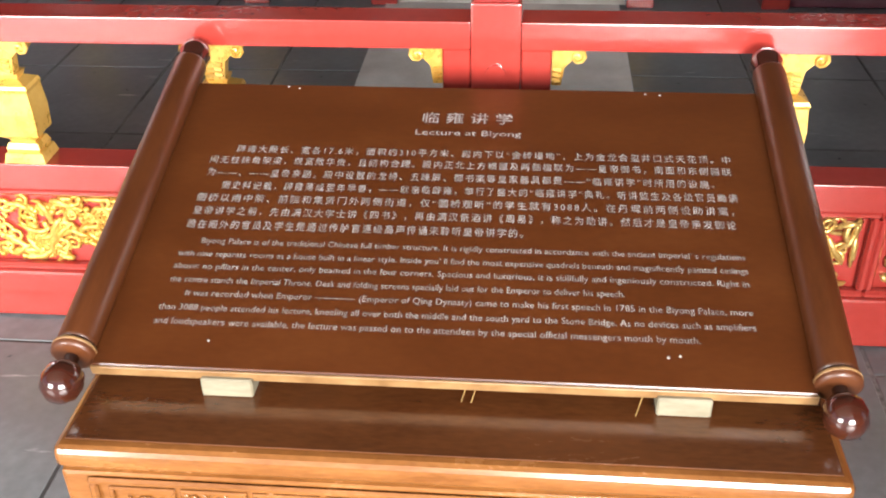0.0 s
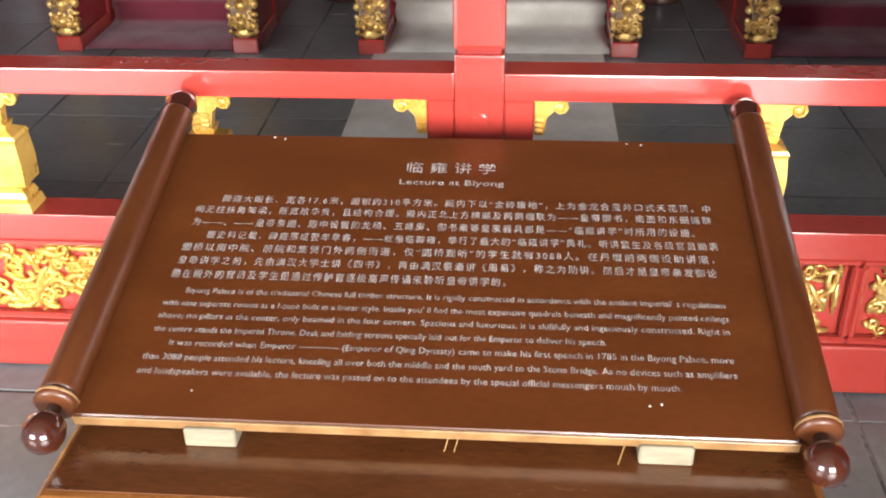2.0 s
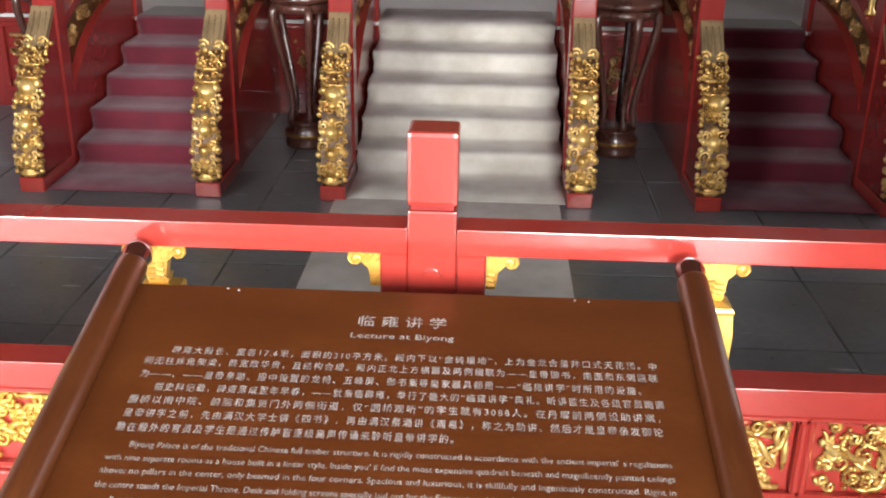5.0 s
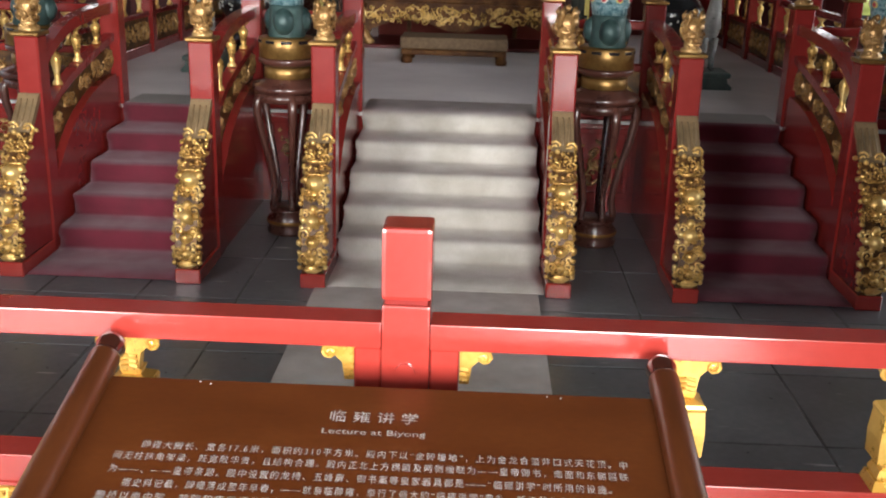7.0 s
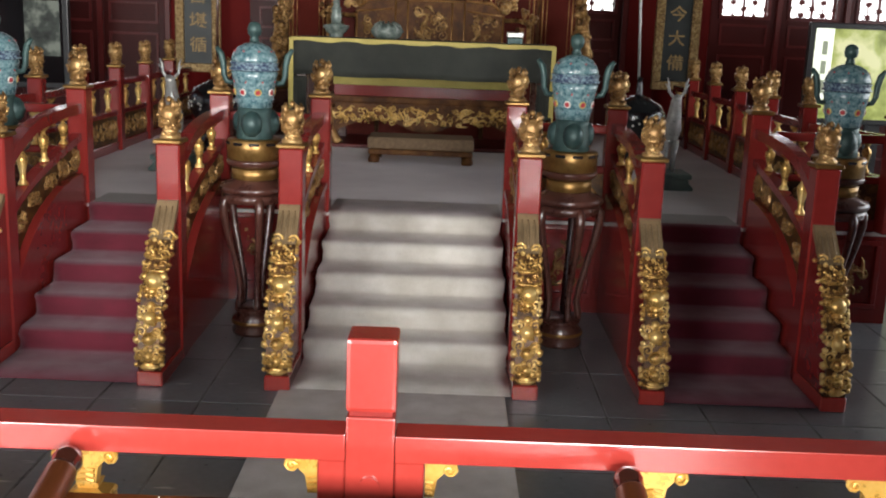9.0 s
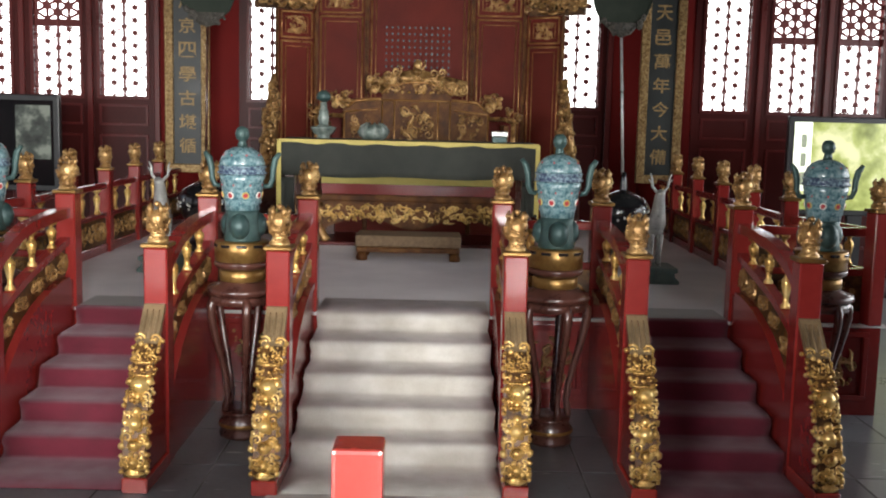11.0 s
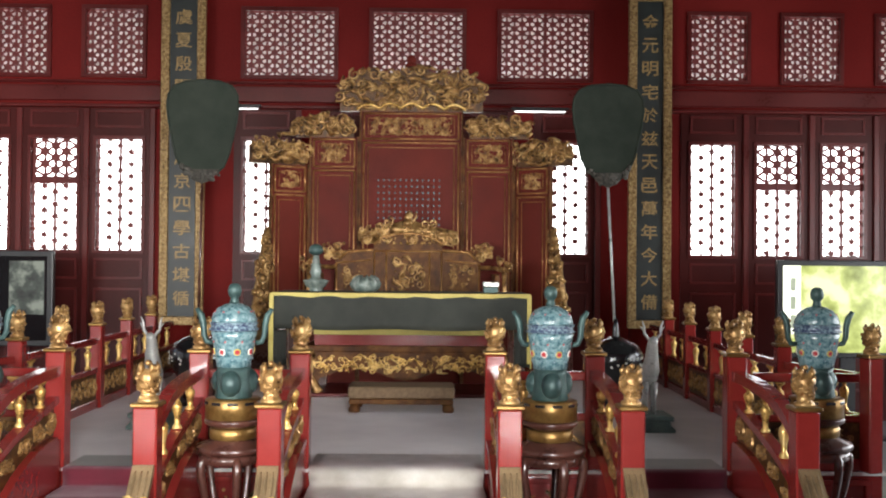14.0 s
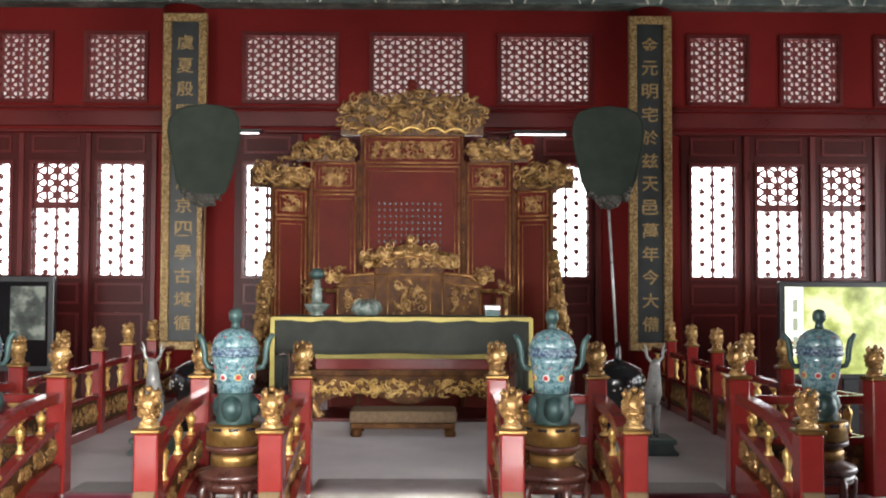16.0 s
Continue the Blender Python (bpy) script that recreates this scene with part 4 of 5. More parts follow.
TEXT = [
    ("临雍讲学", -0.109, 0.630, 0.182, 0.034),
    ("Lecture at Biyong", -0.120, 0.588, 0.211, 0.021),
    ("辟雍大殿长、宽各17.6米，面积约310平方米。殿内下以“金砖墁地”，上为金龙合玺井口式天花顶。中", -0.471, 0.527, 0.963, 0.0225),
    ("间无柱抹角架梁，既宽敞华贵，且结构合理。殿内正北上方横匾及两侧楹联为——皇帝御书，南面和东侧匾联", -0.517, 0.494, 1.007, 0.0225),
    ("为——、——皇帝亲题。殿中设置的龙椅、五峰屏、御书案等皇家器具都是——“临雍讲学”时所用的设施。", -0.515, 0.458, 0.97, 0.0225),
    ("据史料记载，辟雍落成翌年早春，——就亲临辟雍，举行了盛大的“临雍讲学”典礼。听讲监生及各级官员跪满", -0.478, 0.422, 0.972, 0.0225),
    ("圜桥以南中院、前院和集贤门外两侧街道，仅“圜桥观听”的学生就有3088人。在丹墀前两侧设助讲案，", -0.517, 0.387, 1.0, 0.0225),
    ("皇帝讲学之前，先由满汉大学士讲《四书》，再由满汉祭酒讲《周易》，称之为助讲。然后才是皇帝亲发御论", -0.516, 0.352, 1.0, 0.0225),
    ("跪在殿外的官员及学生是通过传胪官逐级高声传诵来聆听皇帝讲学的。", -0.519, 0.316, 0.621, 0.0225),
    ("Biyong Palace is of the traditional Chinese full timber structure. It is rigidly constructed in accordance with the ancient imperial’ s regulations", -0.481, 0.274, 0.971, 0.018),
    ("with nine separate rooms as a house built in a linear style. Inside you’ ll find the most expensive quadrels beneath and magnificently painted ceilings", -0.516, 0.242, 1.007, 0.018),
    ("above; no pillars in the center, only beamed in the four corners. Spacious and luxurious, it is skillfully and ingeniously constructed. Right in", -0.516, 0.212, 1.005, 0.018),
    ("the centre stands the Imperial Throne, Desk and folding screens specially laid out for the Emperor to deliver his speech.", -0.515, 0.180, 0.793, 0.018),
    ("It was recorded when Emperor ———— (Emperor of Qing Dynasty) came to make his first speech in 1785 in the Biyong Palace, more", -0.479, 0.149, 0.967, 0.018),
    ("than 3088 people attended his lecture, kneeling all over both the middle and the south yard to the Stone Bridge. As no devices such as amplifiers", -0.518, 0.117, 1.007, 0.018),
    ("and loudspeakers were available, the lecture was passed on to the attendees by the special official messengers mouth by mouth.", -0.518, 0.086, 0.914, 0.018),
]
for body, x, v, w, h in TEXT:
    lettering("engraved_line", body, w, h, WHITE_INK, sign, Matrix.Translation((x, v, 0.0008)), space=1.0 if h < 0.022 else (1.6 if w < 0.3 else 1.3), thin=0.006 if h < 0.022 and v < 0.3 else 0.0)


# ---- tall stands with cloisonne censers ----
def tall_stand():
    ob = thing("incense_stand", "tall dark rosewood stand with curved legs and brass drum", "stand", group="stands with censers")
    part("foot_ring", lathe(bmesh.new(), [(0.125, 0), (0.13, 0.02), (0.118, 0.04), (0.13, 0.06), (0.13, 0.085), (0.10, 0.12), (0.115, 0.135), (0.115, 0.145)]), ROSEWOOD, ob, "turned foot ring with gilt edge", smooth=True)
    part("foot_band", lathe(bmesh.new(), [(0.131, 0.062), (0.1335, 0.066), (0.1335, 0.078), (0.131, 0.082)]), BRASS, ob, smooth=True)
    for k in range(5):
        a = radians(72 * k - 90 + 18)
        d = Vector((math.cos(a), math.sin(a), 0))
        pts = [d * r + Vector((0, 0, z)) for r, z in ((0.15, 0.80), (0.185, 0.76), (0.185, 0.70), (0.16, 0.58), (0.125, 0.45), (0.098, 0.33), (0.088, 0.24), (0.10, 0.18), (0.105, 0.15))]
        leg = part("leg", tube(bmesh.new(), pts, [0.026, 0.026, 0.024, 0.02, 0.018, 0.017, 0.018, 0.022, 0.018], 8), ROSEWOOD, ob, "slim cabriole leg", smooth=True)
    part("apron", lathe(bmesh.new(), [(0.165, 0.755), (0.178, 0.76), (0.182, 0.80), (0.165, 0.805)]), ROSEWOOD, ob, smooth=True)
    part("stand_top", lathe(bmesh.new(), [(0.16, 0.806), (0.19, 0.812), (0.20, 0.83), (0.19, 0.85), (0.13, 0.87), (0.125, 0.88)]), ROSEWOOD, ob, smooth=True)
    part("lower_band", lathe(bmesh.new(), [(0.118, 0.881), (0.126, 0.888), (0.126, 0.935), (0.118, 0.942)]), BRASS, ob, "polished brass band", smooth=True)
    part("neck", lathe(bmesh.new(), [(0.114, 0.943), (0.15, 0.965), (0.155, 0.98), (0.15, 0.99)]), ROSEWOOD, ob, smooth=True)
    part("drum", lathe(bmesh.new(), [(0.142, 0.991), (0.15, 0.995), (0.15, 1.095), (0.146, 1.10)]), BRASS, ob, "brass drum with pierced rim", smooth=True)
    for k in range(10):
        a = radians(36 * k + 9)
        bm = boxed(-0.028, 0.028, -0.004, 0.004, 1.072, 1.088, bevel=0.006, seg=2)
        part("rim_slot", bm, BLACK, ob, m=Matrix.Rotation(a, 4, "Z") @ Matrix.Translation((0, -0.149, 0)))
    return ob


def censer():
    ob = thing("cloisonne_censer", "turquoise cloisonne censer with domed lid, ear handles and red flowers", "censer", group="censers on the stands")
    z = 1.10
    part("foot", lathe(bmesh.new(), [(0.096, z + 0.0005), (0.102, z + 0.01), (0.094, z + 0.05), (0.088, z + 0.14), (0.092, z + 0.17)]), ENAMEL_DARK, ob, smooth=True)
    part("body", lathe(bmesh.new(), [(0.0925, z + 0.1705), (0.099, z + 0.21), (0.110, z + 0.28), (0.119, z + 0.33), (0.125, z + 0.36), (0.118, z + 0.365)], seg=40), ENAMEL, ob, smooth=True)
    part("rim", lathe(bmesh.new(), [(0.12, z + 0.3655), (0.134, z + 0.37), (0.134, z + 0.378), (0.126, z + 0.382), (0.126, z + 0.402), (0.131, z + 0.405), (0.131, z + 0.412), (0.12, z + 0.414)], seg=40), BLUE_BAND, ob, "patterned blue rim bands", smooth=True)
    lid = part("lid", lathe(bmesh.new(), [(0.122, z + 0.4145), (0.125, z + 0.425), (0.112, z + 0.46), (0.088, z + 0.49), (0.055, z + 0.508), (0.03, z + 0.515)], seg=40), ENAMEL, ob, smooth=True)
    part("lid_knob", lathe(bmesh.new(), [(0.026, z + 0.5155), (0.024, z + 0.53), (0.02, z + 0.545), (0.034, z + 0.56), (0.038, z + 0.585), (0.032, z + 0.61), (0.018, z + 0.622), (0.0, z + 0.625)], seg=20), ENAMEL_DARK, lid, "dark bronze ball knob", smooth=True)
    for k in range(3):
        a = radians(-90 + 120 * k)
        bm = bmesh.new()
        bead(bm, 0.085 * math.cos(a), 0.085 * math.sin(a), z + 0.085, 0.058, 1.0, 1.3, 2)
        part("mask_foot", bm, ENAMEL_DARK, ob, "dark domed mask", smooth=True)
    for s in (-1, 1):
        pts = [(s * 0.118, 0, z + 0.30), (s * 0.15, 0, z + 0.305), (s * 0.165, 0, z + 0.34), (s * 0.168, 0, z + 0.40), (s * 0.18, 0, z + 0.45), (s * 0.205, 0, z + 0.485)]
        part("handle", tube(bmesh.new(), pts, [0.014, 0.015, 0.016, 0.018, 0.018, 0.012], 8), ENAMEL_DARK, ob, "upswept dark ear handle", smooth=True)
    for k in range(8):
        a = radians(-90 + 45 * k + 20)
        spin = Matrix.Rotation(a + radians(90), 4, "Z") @ Matrix.Translation((0, -0.1062, z + 0.255)) @ Matrix.Rotation(radians(99), 4, "X")
        f = part("flower", lathe(bmesh.new(), [(0.020, -0.002), (0.019, 0.003), (0.012, 0.004)], seg=12), FLOWER_WHITE if k % 2 else YELLOW, ob, "enamel lotus flower", m=spin)
        part("flower_heart", lathe(bmesh.new(), [(0.014, 0.0042), (0.011, 0.007)], seg=10), FLOWER_RED, f)
        for q in range(3):
            bm = bmesh.new()
            bead(bm, 0, 0, 0, 0.0065)
            b = a + radians((-14, 12, 3)[q])
            zz = z + (0.215, 0.31, 0.47)[q]
            r = (0.1000, 0.1155, 0.104)[q]
            part("blossom", bm, (BLUE_BAND, FLOWER_RED, FLOWER_RED)[q], ob, m=Matrix.Translation((r * math.cos(b), r * math.sin(b), zz)))
    return ob


spots = ((-0.875, 5.42, 0), (0.855, 5.42, 14), (2.40, 5.62, 40), (-2.36, 5.62, 25))
st, ce = tall_stand(), censer()
for k, (x, y, a) in enumerate(spots):
    m = pose(x, y, 0, 0, 0, 0)
    if k == 0:
        st.matrix_basis, ce.matrix_basis = m, m
    else:
        copy_thing(st, m)
        copy_thing(ce, m)

# ---- desk, throne, screen and fans on the platform ----
desk = thing("imperial_desk", "long desk under a dark teal silk cover edged in yellow", "desk")
DX0, DX1, DY0, DY1, DZ = -0.952, 0.916, 7.2, 7.85, 1.62
part("desk_top", boxed(DX0 + 0.01, DX1 - 0.01, DY0 + 0.01, DY1, DZ - 0.06, DZ - 0.004), ROSEWOOD, desk)
for x in (DX0 + 0.03, DX1 - 0.11):
    for y in (DY0 + 0.05, DY1 - 0.11):
        part("leg", boxed(x, x + 0.08, y, y + 0.08, PLAT, DZ - 0.061, bevel=0.01), ROSEWOOD, desk)


def drape(x0, x1, y, z_top, drop, waves, seed):
    """A hanging cloth along x with soft folds."""
    rng = random.Random(seed)
    bm = bmesh.new()
    n, rows = 60, 7
    ph = rng.uniform(0, 6)
    grid = []
    for r in range(rows):
        v = r / (rows - 1)
        row = []
        for k in range(n + 1):
            u = k / n
            fold = waves * v * (math.sin(u * 21 + ph) + 0.6 * math.sin(u * 47 + 2 * ph))
            sag = 0.006 * math.sin(u * 15 + ph) * v
            row.append(bm.verts.new((x0 + (x1 - x0) * u, y - 0.004 - abs(waves) * v + fold, z_top - drop * v + sag)))
        grid.append(row)
    for r in range(rows - 1):
        for k in range(n):
            bm.faces.new((grid[r][k], grid[r][k + 1], grid[r + 1][k + 1], grid[r + 1][k]))
    bmesh.ops.solidify(bm, geom=bm.faces[:], thickness=0.004)
    return bm


cover = thing("desk_cover", "dark teal silk desk cover with yellow border, hanging in soft folds", "tablecloth")
part("cover_front", drape(DX0, DX1, DY0, DZ, 0.262, 0.008, 1), CLOTH, cover, smooth=True)
part("cover_top", boxed(DX0, DX1, DY0 - 0.004, DY1, DZ - 0.0035, DZ + 0.002), CLOTH, cover)
for x, s in ((DX0, -1), (DX1, 1)):
    bm = bmesh.new()
    prism_x(bm, [(DY0 - 0.02, DZ - 0.004), (DY1, DZ - 0.004), (DY1 + 0.01, 1.06), (DY0 - 0.05, 1.09)], x + s * 0.003, x + s * 0.008)
    part("cover_end", bm, CLOTH, cover)
    bm = prism_x(bmesh.new(), [(DY0 - 0.022, DZ - 0.002), (DY0 + 0.01, DZ - 0.002), (DY0 - 0.02, 1.09), (DY0 - 0.053, 1.09)], x + s * 0.001, x + s * 0.0095)
    part("end_border", bm, YELLOW, cover, "yellow silk border")
    part("corner_drop", drape(min(x, x - s * 0.115), max(x, x - s * 0.115), DY0 - 0.012, DZ - 0.27, 0.25, 0.003, 8), CLOTH, cover, smooth=True)
    a = x if s < 0 else x - 0.022
    part("corner_border", boxed(a, a + 0.022, DY0 - 0.034, DY0 - 0.028, 1.12, DZ - 0.01, bevel=0.002), YELLOW, cover, "yellow silk border")
bm = bmesh.new()
rng = random.Random(5)
line = [(DX0 + (DX1 - DX0) * k / 40, DZ - 0.012 + 0.006 * math.sin(k * 0.9) + rng.uniform(-0.003, 0.003)) for k in range(41)]
prism(bm, [*[(x, DZ + 0.006) for x, z in line], *[(x, z - 0.014) for x, z in line[::-1]]], DY0 - 0.009, DY0 - 0.005)
part("front_border", bm, YELLOW, cover, "yellow silk border")
part("top_border", boxed(DX0, DX1, DY0 - 0.009, DY0 + 0.05, DZ + 0.0025, DZ + 0.006), YELLOW, cover, "yellow silk border")

vase = thing("bronze_vase", "slender green bronze vase on the desk", "vase", m=pose(-0.66, 7.45, DZ + 0.003))
part("vase_body", lathe(bmesh.new(), [(0.045, 0), (0.052, 0.012), (0.045, 0.022), (0.075, 0.042), (0.094, 0.075), (0.098, 0.086), (0.045, 0.096), (0.034, 0.11), (0.042, 0.15), (0.034, 0.19), (0.038, 0.205), (0.028, 0.215), (0.024, 0.262), (0.018, 0.27)], seg=20), CELADON, vase, smooth=True)
part("vase_mouth", lathe(bmesh.new(), [(0.018, 0.271), (0.046, 0.286), (0.056, 0.305), (0.048, 0.335), (0.02, 0.355)], seg=16), ENAMEL_DARK, vase, smooth=True)
bowl = thing("green_censer", "low lobed green bronze burner on the desk", "burner", m=pose(-0.29, 7.45, DZ + 0.003))
bm = lathe(bmesh.new(), [(0.07, 0), (0.10, 0.02), (0.115, 0.05), (0.105, 0.085), (0.07, 0.105), (0.03, 0.115)], seg=24)
part("burner_body", bm, CELADON, bowl, smooth=True)
for k in range(9):
    a = radians(40 * k)
    bm = tube(bmesh.new(), [(0.11 * math.cos(a), 0.11 * math.sin(a), 0.05), (0.085 * math.cos(a), 0.085 * math.sin(a), 0.10), (0.05 * math.cos(a), 0.05 * math.sin(a), 0.125)], [0.016, 0.014, 0.006], 6)
    part("lobe", bm, CELADON, bowl, smooth=True)
case = thing("ink_box", "small silver-grey box on the desk", "box", m=pose(0.645, 7.45, DZ + 0.003))
part("box_body", boxed(-0.055, 0.055, -0.04, 0.04, 0, 0.045, bevel=0.005), ENAMEL_DARK, case)
part("box_lid", boxed(-0.06, 0.06, -0.045, 0.045, 0.0455, 0.085, bevel=0.008), BRONZE, case)

stool = thing("footstool", "low footstool with faded brown brocade top", "footstool")
part("stool_top", boxed(-0.49, 0.407, 8.40, 8.80, 0.70, 0.80, bevel=0.02, seg=3), STOOL_CLOTH, stool)
part("stool_skirt", boxed(-0.48, 0.397, 8.392, 8.81, 0.655, 0.6995, bevel=0.008), THRONE_WOOD, stool)
for x in (-0.47, 0.32):
    for y in (8.4, 8.72):
        part("leg", lathe(bmesh.new(), [(0.045, PLAT), (0.05, PLAT + 0.03), (0.03, PLAT + 0.0695)], x + 0.035, y + 0.04, 10), THRONE_WOOD, stool, smooth=True)

throne = thing("throne", "carved gilded imperial throne with dragon back and broad apron", "throne")
TX = -0.03
part("seat", boxed(TX - 0.90, TX + 0.90, 9.40, 10.15, 1.165, 1.225, bevel=0.015, seg=2), THRONE_WOOD, throne)
part("seat_edge", boxed(TX - 0.86, TX + 0.86, 9.375, 9.3995, 1.168, 1.238, bevel=0.004), YELLOW, throne, "yellow cushion edge")
part("waist", boxed(TX - 0.86, TX + 0.86, 9.44, 10.1, 1.065, 1.1645), RED, throne)
part("waist_moulding", boxed(TX - 0.94, TX + 0.94, 9.40, 10.15, 1.0, 1.0645, bevel=0.015, seg=2), THRONE_WOOD, throne)
bm = bmesh.new()
low = [(TX - 0.92 + 1.84 * k / 48, 0.80 - 0.06 * math.cos(k / 48 * 4 * math.pi) - (0.07 if k in (0, 1, 2, 46, 47, 48) else 0)) for k in range(49)]
prism(bm, [(TX - 0.92, 0.9995), *low, (TX + 0.92, 0.9995)], 9.42, 9.5)
part("apron", bm, THRONE_WOOD, throne)
part("apron_carving", carving(bmesh.new(), TX - 0.9, TX + 0.9, 0.80, 0.98, 9.42, 0.042, 501, 1.15, 0.9), GOLD, throne, "gilded scroll carving", smooth=True)
for s in (-1, 1):
    pts = [(TX + s * 0.88, 9.46, 0.99), (TX + s * 0.92, 9.44, 0.88), (TX + s * 0.90, 9.44, 0.75), (TX + s * 0.84, 9.42, 0.66), (TX + s * 0.80, 9.40, 0.62)]
    part("leg", tube(bmesh.new(), pts, [0.06, 0.06, 0.05, 0.045, 0.04], 10), GOLD_OLD, throne, "gilded cabriole leg", smooth=True)
    part("back_leg", boxed(TX + s * 0.84 - 0.04, TX + s * 0.84 + 0.04, 10.0, 10.08, PLAT, 0.9995), ROSEWOOD, throne)
part("foot_plinth", boxed(TX - 0.97, TX + 0.97, 9.36, 10.2, PLAT, 0.62, bevel=0.008), RED_DARK, throne)

BY = 10.0
bm = bmesh.new()
outline = [(TX - 0.34, 1.226), (TX + 0.34, 1.226), (TX + 0.34, 2.02), (TX + 0.26, 2.10), (TX + 0.12, 2.13), (TX, 2.14), (TX - 0.12, 2.13), (TX - 0.26, 2.10), (TX - 0.34, 2.02)]
part("back_panel", prism(bm, outline, BY, BY + 0.06), THRONE_WOOD, throne)
bm = bmesh.new()
tube(bm, [(x, BY - 0.008, z) for x, z in outline[2:]], 0.013, 6)
tube(bm, [(TX - 0.33, BY - 0.008, 1.96), (TX + 0.33, BY - 0.008, 1.96)], 0.010, 6)
for x in (-0.335, -0.215, 0.215, 0.335):
    tube(bm, [(TX + x, BY - 0.008, 1.23), (TX + x, BY - 0.008, 1.96)], 0.009, 6)
part("back_mouldings", bm, GILT_LINE, throne, smooth=True)
part("back_carving", carving(bmesh.new(), TX - 0.17, TX + 0.17, 1.56, 1.92, BY, 0.07, 520, 1.3), GOLD_OLD, throne, "dragon medallion relief", smooth=True)
for k in range(7):
    bm = bmesh.new()
    bead(bm, TX - 0.21 + 0.07 * k, BY - 0.006, 2.04, 0.022 if k == 3 else 0.015)
    part("stud", bm, GOLD, throne)
bm = bmesh.new()
rng = random.Random(77)
for k in range(34):
    u = rng.uniform(-1, 1)
    top = 2.10 + 0.20 * (1 - abs(u)) ** 1.5 + 0.07
    scroll(bm, TX + u * 0.48, rng.uniform(2.06, top), rng.uniform(0.035, 0.06), rng.uniform(0, 6), rng.choice((-1, 1)), BY + 0.01, 0.016)
for k in range(60):
    u = rng.uniform(-1, 1)
    bead(bm, TX + u * 0.48, BY + rng.uniform(-0.03, 0.02), rng.uniform(2.04, 2.12 + 0.2 * (1 - abs(u)) ** 1.5), rng.uniform(0.012, 0.026))
bead(bm, TX, BY - 0.02, 2.30, 0.04, 1, 1.2, 2)
bead(bm, TX, BY - 0.03, 2.24, 0.05, 1, 0.8, 2)
prism(bm, [(TX - 0.5, 2.06), (TX - 0.34, 2.03), (TX - 0.2, 2.12), (TX, 2.14), (TX + 0.2, 2.12), (TX + 0.34, 2.03), (TX + 0.5, 2.06), (TX + 0.5, 2.16), (TX + 0.2, 2.22), (TX, 2.28), (TX - 0.2, 2.22), (TX - 0.5, 2.16)], BY + 0.01, BY + 0.05)
part("back_crest", bm, GOLD_OLD, throne, "gilded carved dragon crest", smooth=True)
for s in (-1, 1):
    bm = bmesh.new()
    prism(bm, [(TX + s * 0.345, 1.226), (TX + s * 0.72, 1.226), (TX + s * 0.72, 1.86), (TX + s * 0.62, 1.95), (TX + s * 0.345, 1.97)][:: s], BY - 0.02, BY + 0.04)
    part("side_back", bm, THRONE_WOOD, throne)
    part("side_carving", carving(bmesh.new(), min(TX + s * 0.40, TX + s * 0.66), max(TX + s * 0.40, TX + s * 0.66), 1.58, 1.84, BY - 0.02, 0.06, 530 + s), GOLD_OLD, throne, smooth=True)
    bm = bmesh.new()
    tube(bm, [(TX + s * 0.345, BY - 0.03, 1.97), (TX + s * 0.60, BY - 0.03, 1.95), (TX + s * 0.68, BY - 0.03, 1.88)], 0.016, 6)
    tube(bm, [(TX + s * 0.71, BY - 0.03, 1.23), (TX + s * 0.71, BY - 0.03, 1.84)], 0.012, 6)
    tube(bm, [(TX + s * 0.37, BY - 0.03, 1.87), (TX + s * 0.70, BY - 0.03, 1.84)], 0.009, 6)
    part("side_moulding", bm, GILT_LINE, throne, smooth=True)
    bm = bmesh.new()
    rng = random.Random(90 + s)
    for k in range(16):
        bead(bm, TX + s * rng.uniform(0.62, 0.84), BY - rng.uniform(0, 0.06), rng.uniform(1.90, 2.03), rng.uniform(0.018, 0.034))
    for k in range(6):
        scroll(bm, TX + s * rng.uniform(0.62, 0.82), rng.uniform(1.9, 2.02), 0.04, rng.uniform(0, 6), s, BY - 0.04, 0.014)
    part("dragon_head", bm, GOLD_OLD, throne, "gilded dragon head", smooth=True)
    bm = bmesh.new()
    box(bm, TX + s * 0.86 - 0.025, TX + s * 0.86 + 0.025, 9.5, BY, 1.226, 1.74, 0.008)
    part("armrest", bm, THRONE_WOOD, throne)
    bm = bmesh.new()
    tube(bm, [(TX + s * 0.72, BY - 0.02, 1.80), (TX + s * 0.86, BY - 0.2, 1.80), (TX + s * 0.90, 9.6, 1.78)], 0.022, 7)
    tube(bm, [(TX + s * 0.93, 9.55, 1.3), (TX + s * 0.93, 9.55, 1.80)], 0.024, 7)
    for k in range(14):
        bead(bm, TX + s * rng.uniform(0.86, 1.0), 9.55 - rng.uniform(0, 0.06), rng.uniform(1.76, 1.90), rng.uniform(0.016, 0.03))
    part("arm_scroll", bm, GOLD_OLD, throne, "gilded dragon arm", smooth=True)


SY = 10.45
screen = thing("throne_screen", "five-panel red and gilt screen with carved gold crests", "screen")


